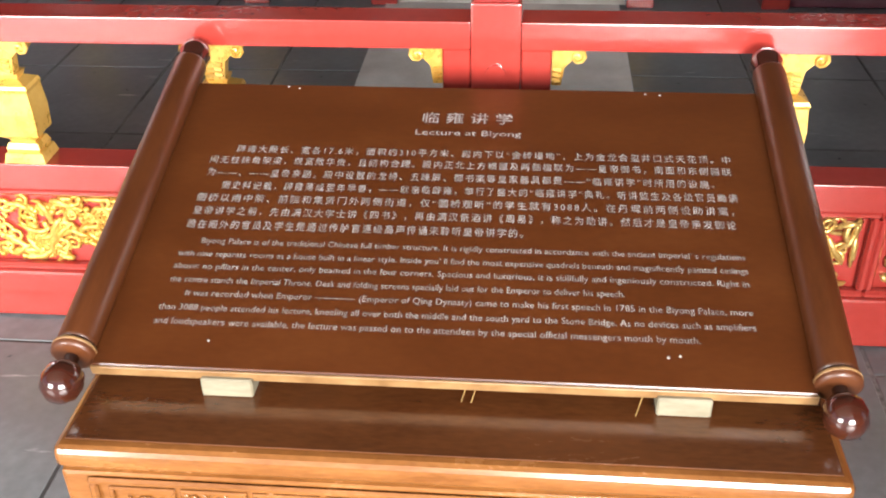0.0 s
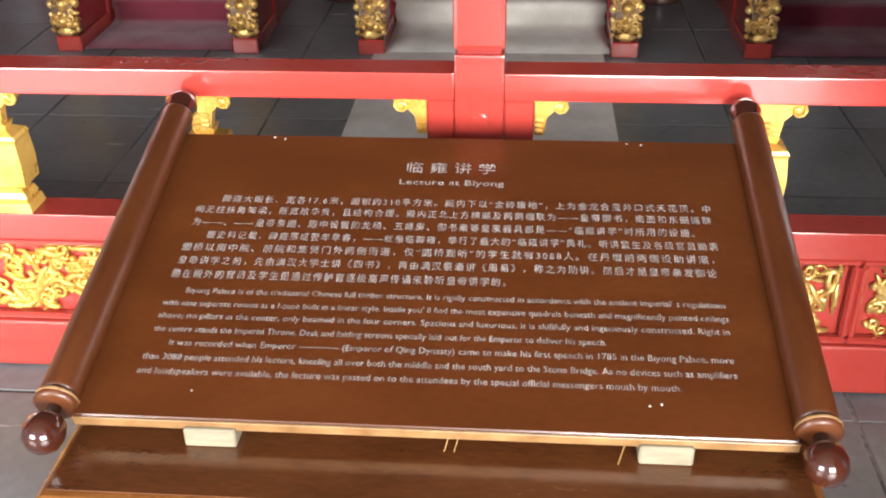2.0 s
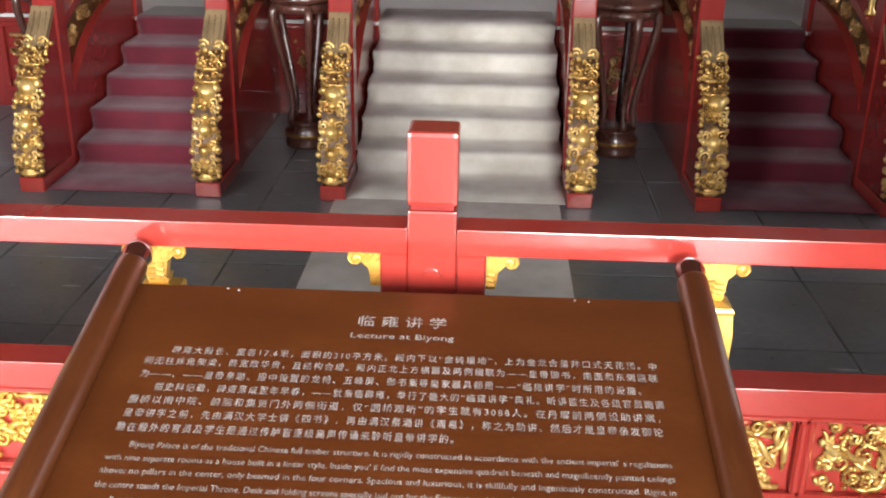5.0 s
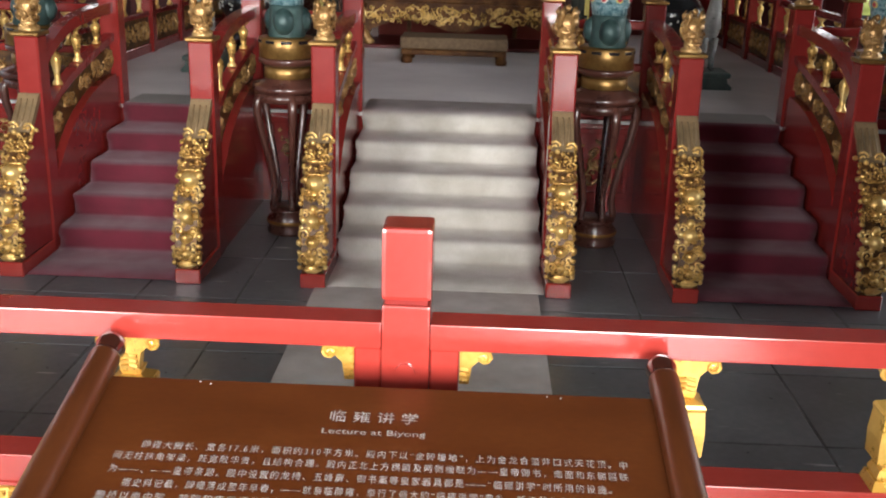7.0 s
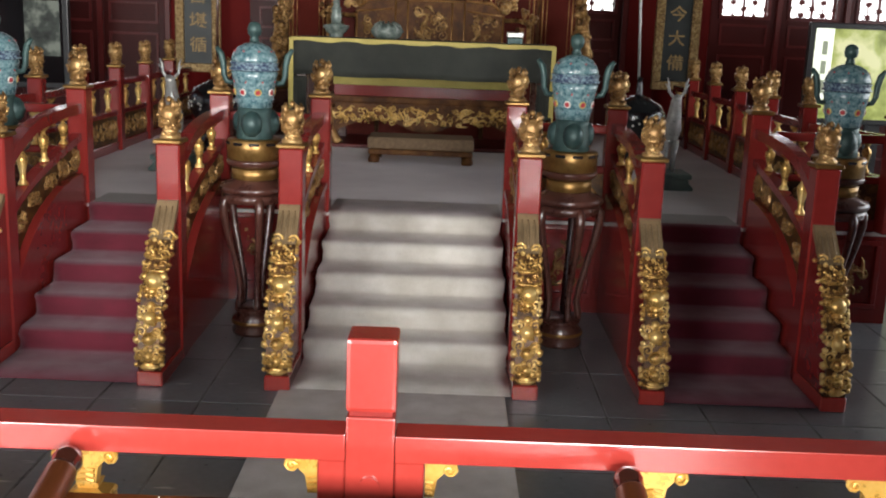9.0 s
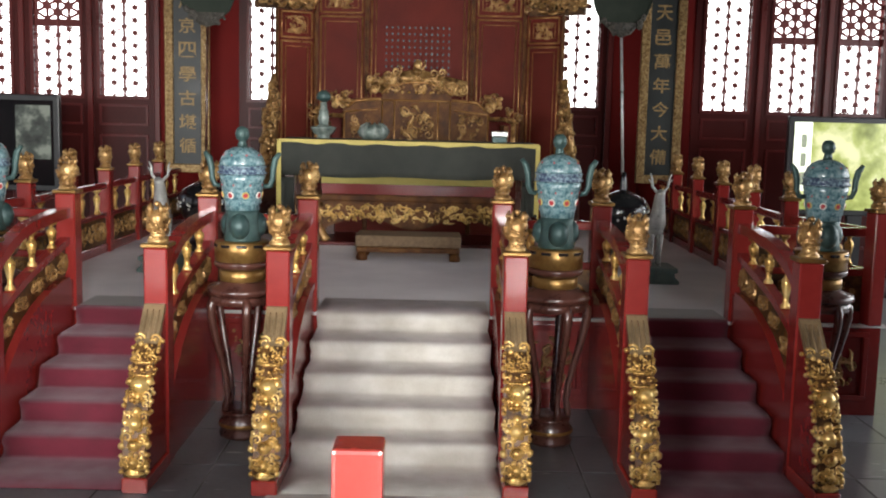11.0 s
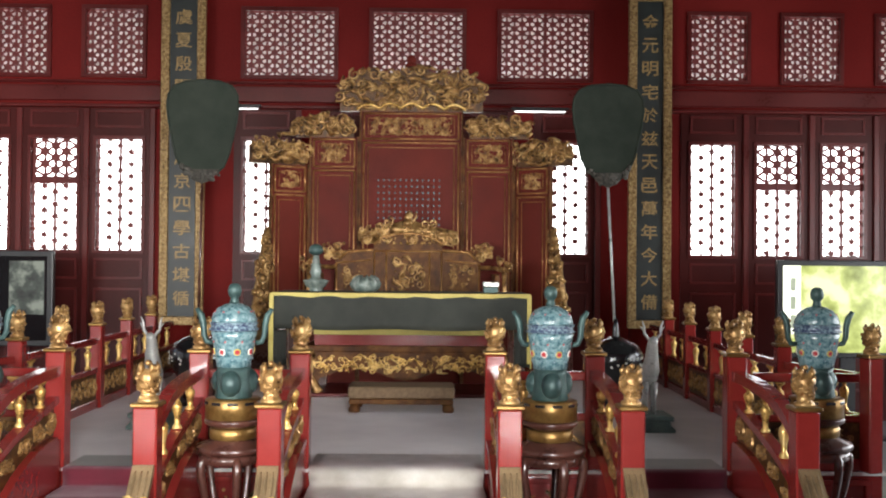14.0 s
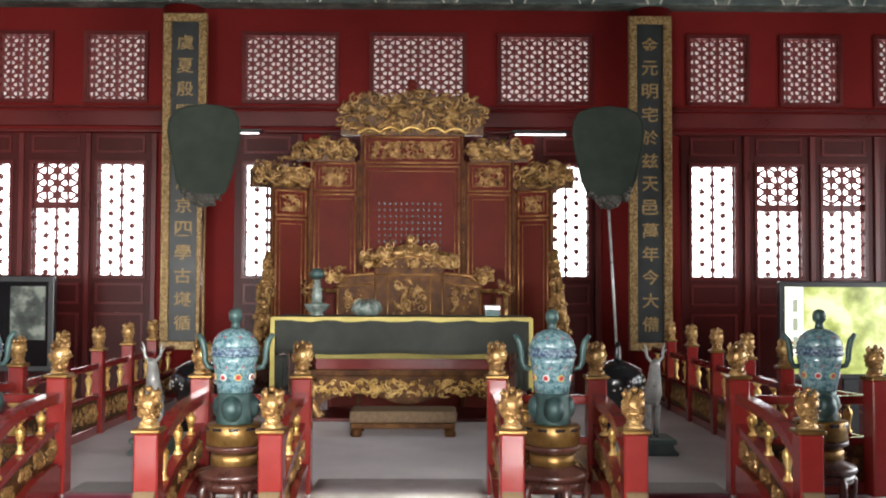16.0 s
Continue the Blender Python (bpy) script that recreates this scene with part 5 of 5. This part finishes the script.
def screen_panel(x0, x1, z_top, z_head, seed, m, crest):
    p = part("panel", boxed(x0, x1, 0.0, 0.05, PLAT, z_top), PANEL_RED, screen, "dull red silk panel in gilt mouldings", m=m)
    w = x1 - x0
    bm = bmesh.new()
    for z0, z1 in ((z_head + 0.02, z_top - 0.02), (1.2, z_head - 0.02)):
        for a, b in (((x0 + 0.025, z0), (x1 - 0.025, z0)), ((x1 - 0.025, z0), (x1 - 0.025, z1)), ((x1 - 0.025, z1), (x0 + 0.025, z1)), ((x0 + 0.025, z1), (x0 + 0.025, z0))):
            tube(bm, [(a[0], -0.006, a[1]), (b[0], -0.006, b[1])], 0.010, 6)
        for a, b in (((x0 + 0.07, z0 + 0.05), (x1 - 0.07, z0 + 0.05)), ((x0 + 0.07, z1 - 0.05), (x1 - 0.07, z1 - 0.05)), ((x0 + 0.07, z0 + 0.05), (x0 + 0.07, z1 - 0.05)), ((x1 - 0.07, z0 + 0.05), (x1 - 0.07, z1 - 0.05))):
            tube(bm, [(a[0], -0.002, a[1]), (b[0], -0.002, b[1])], 0.006, 4)
    part("gilt_moulding", bm, GILT_LINE, p, smooth=True)
    part("head_carving", carving(bmesh.new(), x0 + 0.09, x1 - 0.09, z_head + 0.055, z_top - 0.055, 0.0, 0.036, seed, 1.9), GOLD_OLD, p, "gilt dragon relief", smooth=True)
    part("side_post", boxed(x0 - 0.022, x0 - 0.001, -0.02, 0.055, PLAT, z_top + 0.01, bevel=0.006), THRONE_WOOD, p)
    part("side_post", boxed(x1 + 0.001, x1 + 0.022, -0.02, 0.055, PLAT, z_top + 0.01, bevel=0.006), THRONE_WOOD, p)
    c0, c1, h0, h1 = crest
    bm = bmesh.new()
    rng = random.Random(seed + 3)
    n = int((c1 - c0) / 0.045) + 4

    def rim(u):
        return h0 + (h1 - h0) * (0.74 + 0.20 * math.sin(u * math.pi) + 0.07 * math.sin(u * 19 + seed))

    for k in range(int(n * 1.5)):
        u = rng.random()
        scroll(bm, c0 + (c1 - c0) * u, rng.uniform(z_top + 0.06, max(z_top + 0.07, rim(u) - 0.04)), rng.uniform(0.045, 0.075), rng.uniform(0, 6), rng.choice((-1, 1)), -0.03 + rng.uniform(-0.05, 0.02), 0.019)
    for k in range(n // 2):
        u, a = rng.uniform(0.05, 0.8), rng.uniform(-0.6, 0.6)
        x, z = c0 + (c1 - c0) * u, rng.uniform(z_top + 0.06, max(z_top + 0.07, rim(u) - 0.05))
        pts = []
        for j in range(8):
            q = min(max((x - c0) / (c1 - c0), 0), 1)
            pts.append((x, -0.06 - 0.03 * math.sin(j * 1.3), min(max(z, z_top + 0.03), rim(q) - 0.01)))
            a += rng.uniform(-0.9, 0.9)
            x, z = min(x + 0.045 * math.cos(a), c1 - 0.02), z + 0.045 * math.sin(a)
        tube(bm, pts, [0.010, 0.018, 0.024, 0.026, 0.024, 0.020, 0.014, 0.006], 6)
    for k in range(n * 2):
        u = rng.random()
        bead(bm, c0 + (c1 - c0) * u, rng.uniform(-0.08, 0.0), rng.uniform(z_top + 0.03, rim(u)), rng.uniform(0.014, 0.030))
    pts = [(c0 + 0.02, z_top + 0.0005), (c1 - 0.02, z_top + 0.0005)] + [(c1 - 0.02 - (c1 - c0 - 0.04) * k / 24, rim(1 - k / 24) - 0.035) for k in range(25)]
    part("crest_ground", prism(bmesh.new(), pts, -0.016, 0.045), GOLD_DARK, p, "gilt ground darkened for the shade between carvings")
    part("crest", bm, GOLD_OLD, p, "gilded dragon and cloud crest", smooth=True)
    return p


mid = Matrix.Translation((0, SY, 0))
centre = screen_panel(-0.535, 0.502, 3.42, 3.115, 601, mid, (-0.78, 0.75, 3.44, 3.93))
bm = bmesh.new()
pts = [(-0.58 + 1.13 * k / 40, 3.425 + 0.05 * abs(math.sin(k / 40 * 5 * math.pi)) + 0.02 * math.sin(k / 40 * math.pi)) for k in range(41)]
tube(bm, [(x, -0.10, z) for x, z in pts], 0.016, 6)
part("scalloped_edge", bm, GOLD, centre, "scalloped gilt crest edge", smooth=True)
bm = bmesh.new()
bead(bm, -0.02, -0.06, 3.95, 0.055, 1, 1, 2)
lathe(bm, [(0.07, 3.88), (0.05, 3.91), (0.03, 3.93)], -0.02, -0.06, 12)
part("crest_pearl", bm, PANEL_RED, centre, smooth=True)
for r in range(10):
    for k in range(12):
        x = -0.365 + k * 0.058
        part("faint_character_bar", boxed(x, x + 0.018, -0.0035, -0.0005, 2.10 + r * 0.066, 2.122 + r * 0.066), COUPLET, centre)
screen_panel(-1.055, -0.58, 3.145, 2.82, 620, mid, (-1.24, -0.60, 3.16, 3.40))
screen_panel(0.548, 1.035, 3.145, 2.82, 640, mid, (0.57, 1.23, 3.16, 3.40))
for s in (-1, 1):
    hinge = Matrix.Translation((s * 1.065 - 0.01, SY, 0)) @ Matrix.Rotation(radians(-s * 28), 4, "Z")
    a, b = (-0.40, -0.025) if s < 0 else (0.025, 0.40)
    c = (-0.66, -0.03, 2.86, 3.14) if s < 0 else (0.03, 0.66, 2.86, 3.14)
    wing = screen_panel(a, b, 2.845, 2.553, 660 + s, hinge, c)
    bm = bmesh.new()
    rng = random.Random(700 + s)
    e = s * 0.43
    for k in range(26):
        u = rng.random()
        scroll(bm, e + s * rng.uniform(0.02, 0.15) * (1.2 - u), 1.15 + u * 1.0, rng.uniform(0.04, 0.07), rng.uniform(0, 6), rng.choice((-1, 1)), -0.02 + rng.uniform(-0.03, 0.03), 0.02)
    for k in range(44):
        u = rng.random()
        bead(bm, e + s * rng.uniform(0.01, 0.19) * (1.25 - u), rng.uniform(-0.06, 0.03), 1.1 + u * 1.1, rng.uniform(0.02, 0.045))
    prism(bm, [(e, 1.05), (e + s * 0.2, 1.05), (e + s * 0.14, 1.6), (e + s * 0.04, 2.2), (e, 2.2)][:: s], -0.015, 0.03)
    part("wing_scroll", bm, GOLD_OLD, wing, "gilded openwork dragon wing", smooth=True)
    part("wing_foot", boxed(min(e, e + s * 0.22), max(e, e + s * 0.22), -0.06, 0.06, PLAT, 1.0495, bevel=0.02), ROSEWOOD, wing)


def court_fan(x, pole_x, seed):
    """A large palm-shaped fan of dark feathers on a pole that stands in a black stand."""
    ob = thing("ceremonial_fan", "tall dark green ceremonial fan on a slim pole", "fan", group="fans beside the throne")
    outline = []
    for a, h in ((0.10, 2.60), (0.19, 2.68), (0.24, 2.80), (0.272, 2.95), (0.303, 3.10), (0.318, 3.22), (0.308, 3.32), (0.262, 3.40), (0.15, 3.442), (0.0, 3.455)):
        outline.append((a, h))
    pts = [(x + a, z) for a, z in outline] + [(x - a, z) for a, z in outline[-2::-1]]
    bm = bmesh.new()
    prism(bm, pts, 8.89, 8.92)
    part("fan_leaf", bm, FAN, ob)
    part("fan_rim", tube(bmesh.new(), [(px, 8.89, pz) for px, pz in pts], 0.01, 6), FAN, ob, smooth=True)
    bm = bmesh.new()
    rng = random.Random(seed)
    for k in range(30):
        u = rng.uniform(-1, 1)
        bead(bm, x + u * 0.19, 8.88, 2.57 + 0.05 * u * u * 2 + rng.uniform(-0.03, 0.05), rng.uniform(0.014, 0.03))
    prism(bm, [(x - 0.16, 2.66), (x - 0.08, 2.56), (x, 2.53), (x + 0.08, 2.56), (x + 0.16, 2.66)], 8.875, 8.888)
    part("fan_base", bm, FRINGE, ob, "dark carved fan base", smooth=True)
    part("pole", tube(bmesh.new(), [(x, 8.905, 2.60), (pole_x, 8.905, 1.15)], 0.012, 8), BRONZE if x > 0 else ROSEWOOD, ob, "slim fan pole", smooth=True)
    part("pole_socket", lathe(bmesh.new(), [(0.03, 1.02), (0.034, 1.20), (0.026, 1.30), (0.018, 1.36)], pole_x, 8.9, 12), BLACK, ob, smooth=True)
    bm = lathe(bmesh.new(), [(0.22, PLAT), (0.22, PLAT + 0.06), (0.16, PLAT + 0.10), (0.17, PLAT + 0.22), (0.24, PLAT + 0.36), (0.25, PLAT + 0.46), (0.20, PLAT + 0.54), (0.08, PLAT + 0.60), (0.03, PLAT + 0.62)], pole_x, 8.9, 24)
    jar = part("stand_jar", bm, BLACK, ob, "black lacquered jar-shaped stand", smooth=True)
    for k in range(26):
        a, h = rng.uniform(3.4, 6.0), rng.uniform(0.36, 0.47)
        bm = bmesh.new()
        bead(bm, pole_x + 0.245 * math.cos(a), 8.9 + 0.245 * math.sin(a), PLAT + h, 0.012)
        part("inlay", bm, FLOWER_WHITE, jar)
    return ob


court_fan(-1.84, -1.86, 1)
court_fan(1.77, 1.85, 2)


def bronze_statue(x, seed, lean):
    base = thing("statue_plinth", "waisted green patinated bronze plinth on the platform", "plinth", m=pose(x, 7.62, PLAT))
    part("plinth_body", prism(bmesh.new(), [(-0.16, 0), (0.16, 0), (0.165, 0.02), (0.13, 0.055), (0.125, 0.085), (-0.125, 0.085), (-0.13, 0.055), (-0.165, 0.02)], -0.16, 0.16), GREEN_STONE, base)
    part("plinth_top", boxed(-0.15, 0.15, -0.17, 0.17, 0.0855, 0.125, bevel=0.008), GREEN_STONE, base)
    bm = bmesh.new()
    z = 0.125
    for sx in (-0.035, 0.03):
        for sy in (-0.04, 0.05):
            tube(bm, [(sx, sy, z), (sx, sy, z + 0.10), (sx * 1.1, sy, z + 0.24)], [0.013, 0.011, 0.026], 8)
    tube(bm, [(0.0, 0.10, z + 0.24), (0.0, 0.03, z + 0.27), (0.0, -0.03, z + 0.33), (lean, -0.05, z + 0.44), (lean * 1.6, -0.06, z + 0.54), (lean * 2, -0.10, z + 0.57)], [0.04, 0.065, 0.068, 0.05, 0.038, 0.03], 12)
    for s in (-1, 1):
        tube(bm, [(lean * 1.7 + s * 0.02, -0.06, z + 0.56), (lean * 1.7 + s * 0.06, -0.05, z + 0.61), (lean * 1.7 + s * 0.065, -0.05, z + 0.67), (lean * 1.7 + s * 0.08, -0.06, z + 0.71)], [0.013, 0.012, 0.009, 0.004], 7)
        tube(bm, [(lean * 1.7 + s * 0.062, -0.05, z + 0.63), (lean * 1.7 + s * 0.09, -0.05, z + 0.665)], [0.008, 0.004], 6)
    ob = part("bronze_statue", bm, BRONZE, smooth=True)
    ob.matrix_basis = pose(x, 7.62, PLAT)
    tagged(ob, "slender grey bronze statue on a green plinth", "statue", "statues beside the desk")


bronze_statue(1.88, 1, 0.004)
bronze_statue(-1.90, 2, -0.004)


# ---- couplet boards on the columns, and screens by the wall ----
def couplet(x0, x1, words):
    y = WALL_Y - 0.30
    ob = thing("couplet_board", "tall dark couplet board with gold characters and gilt frame", "couplet", group="couplet boards")
    part("board", boxed(x0 + 0.1, x1 - 0.1, y, y + 0.03, 1.2, 4.935), COUPLET, ob)
    part("gilt_frame", frame_bars(bmesh.new(), x0, x1, 1.1, 5.03, 0.0995, y - 0.03, y + 0.03, 0.01), FRAME_GILT, ob, "worn gilt carved frame")
    for k in range(2):
        xx = (x0, x1 - 0.1)[k]
        part("frame_carving", carving(bmesh.new(), xx + 0.015, xx + 0.085, 1.2, 4.93, y - 0.03, 0.026, 800 + k, 1.6, 0.7), FRAME_GILT, ob)
    n = len(words)
    w = (x1 - x0 - 0.2) * 0.62
    for k, ch in enumerate(words):
        z = 4.60 - k * (3.55 / n)
        lettering("character", ch, w, 0.175, CHARACTER, ob, Matrix.Translation(((x0 + x1) / 2 - w / 2, y - 0.003, z)) @ Matrix.Rotation(radians(90), 4, "X"), thin=-0.014)
    return ob


couplet(-2.955, -2.44, "虞夏殷闕有間周京四學古堪循")
couplet(2.495, 3.002, "金元明宅於兹天邑萬年今大備")


def mottled_glow(low=(0.22, 0.26, 0.05), middle=(0.55, 0.62, 0.18), high=(1.0, 1.0, 0.55), scale=3.4):
    m = bpy.data.materials.new("mottled_screen_glow")
    m.use_nodes = True
    t, n = m.node_tree, m.node_tree.nodes
    b = n["Principled BSDF"]
    co, nz, rp = n.new("ShaderNodeTexCoord"), n.new("ShaderNodeTexNoise"), n.new("ShaderNodeValToRGB")
    nz.inputs["Scale"].default_value, nz.inputs["Detail"].default_value = scale, 4
    t.links.new(co.outputs["Object"], nz.inputs["Vector"])
    t.links.new(nz.outputs[0], rp.inputs[0])
    rp.color_ramp.elements[0].position, rp.color_ramp.elements[0].color = 0.32, (*low, 1)
    rp.color_ramp.elements[1].position, rp.color_ramp.elements[1].color = 0.62, (*high, 1)
    e = rp.color_ramp.elements.new(0.48)
    e.color = (*middle, 1)
    b.inputs["Base Color"].default_value, b.inputs["Roughness"].default_value = (0.02, 0.02, 0.02, 1), 0.2
    t.links.new(rp.outputs[0], b.inputs["Emission Color"])
    b.inputs["Emission Strength"].default_value = 1.0
    return m


def display(x0, x1, z0, z1, lit):
    y = 10.75
    ob = thing("display_screen", "lit flat screen showing a yellow-green picture" if lit else "dark flat screen with dim reflections", "screen")
    part("case", boxed(x0 - 0.06, x1 + 0.06, y, y + 0.08, z0 - 0.06, z1 + 0.06, bevel=0.012, seg=2), PLASTIC, ob)
    part("picture", boxed(x0, x1, y - 0.004, y - 0.0005, z0, z1), mottled_glow() if lit else SCREEN_OFF, ob)
    if lit:
        pale = glow("pale_caption_strip", (0.9, 0.95, 0.8), 1.0)
        grey = glow("grey_caption_bar", (0.25, 0.28, 0.2), 0.8)
        strip = part("caption_strip", boxed(x0, x0 + 0.19, y - 0.007, y - 0.0045, z0 + 0.2, z1), pale, ob)
        for k in range(3):
            part("caption_bar", boxed(x0 + 0.08, x0 + 0.135, y - 0.010, y - 0.0075, z1 - 0.27 - 0.2 * k, z1 - 0.13 - 0.2 * k), grey, strip)
    else:
        # reflection in the dark glass, painted as a dim glowing patch
        dim = mottled_glow((0.012, 0.014, 0.012), (0.05, 0.06, 0.05), (0.20, 0.22, 0.18), 6.0)
        part("dim_picture", boxed(x1 - 0.40, x1 - 0.03, y - 0.007, y - 0.0045, z1 - 0.62, z1 - 0.05), dim, ob, "dim grey-green glow painted as the screen's reflection")
    part("stand_column", boxed((x0 + x1) / 2 - 0.08, (x0 + x1) / 2 + 0.08, y + 0.02, y + 0.07, 0.03, z0 - 0.0605), PLASTIC, ob)
    part("stand_foot", boxed((x0 + x1) / 2 - 0.4, (x0 + x1) / 2 + 0.4, y - 0.2, y + 0.28, 0, 0.0295, bevel=0.008), PLASTIC, ob)
    return ob


display(3.99, 5.42, 0.92, 1.85, True)
display(-5.3, -3.89, 0.98, 1.88, False)

# ---- glowing tubes on the wall beside the screen ----
TUBE = glow("white_tube_glow", (1.0, 0.97, 1.0), 2.5)
# right: a lit lamp; left: added, its glow stands for a grey reflection
for x0, x1 in ((1.18, 1.78), (-2.30, -1.86)):
    tl = thing("tube_lamp", "glowing white tube on a slim batten", "lamp", group="tube lamps by the screen")
    part("batten", boxed(x0 - 0.04, x1 + 0.04, WALL_Y - 0.145, WALL_Y - 0.092, 3.665, 3.70, bevel=0.004), PLASTIC, tl)
    part("tube", tube(bmesh.new(), [(x0, WALL_Y - 0.13, 3.648), (x1, WALL_Y - 0.13, 3.648)], 0.008, 10), TUBE, tl, smooth=True)

# ---- stone slabs of the floor ----
TW, TL = 0.472, 0.605
for x0, x1, y0, y1 in ((-8, -3.76, -3.2, 12.2), (4.27, 8, -3.2, 12.2), (-3.76, 4.27, -3.2, -0.55), (-3.76, 4.27, 6.11, 12.2)):
    part("floor_margin", boxed(x0 + 0.003, x1 - 0.003, y0, y1 - 0.003, -0.05, -0.0004), STONE, floor)
slab = bpy.data.meshes.new("slab")
bm = boxed(-TW / 2 + 0.004, TW / 2 - 0.004, -TL / 2 + 0.0035, TL / 2 - 0.0035, -0.05, 0.0, bevel=0.003)
bm.to_mesh(slab)
bm.free()
slab.materials.append(STONE)
rng = random.Random(12)
for i in range(-8, 9):
    for j in range(-7, 5):
        y0 = 3.69 + TL * j
        if y0 + TL / 2 > 6.0:
            continue
        ob = new("slab", slab)
        ob.parent = floor
        ob.matrix_basis = pose(-1.395 + TW * (i + 3.5), y0 + TL / 2, rng.uniform(-0.0006, 0.0), rng.uniform(-0.05, 0.05), rng.uniform(-0.05, 0.05), 0)
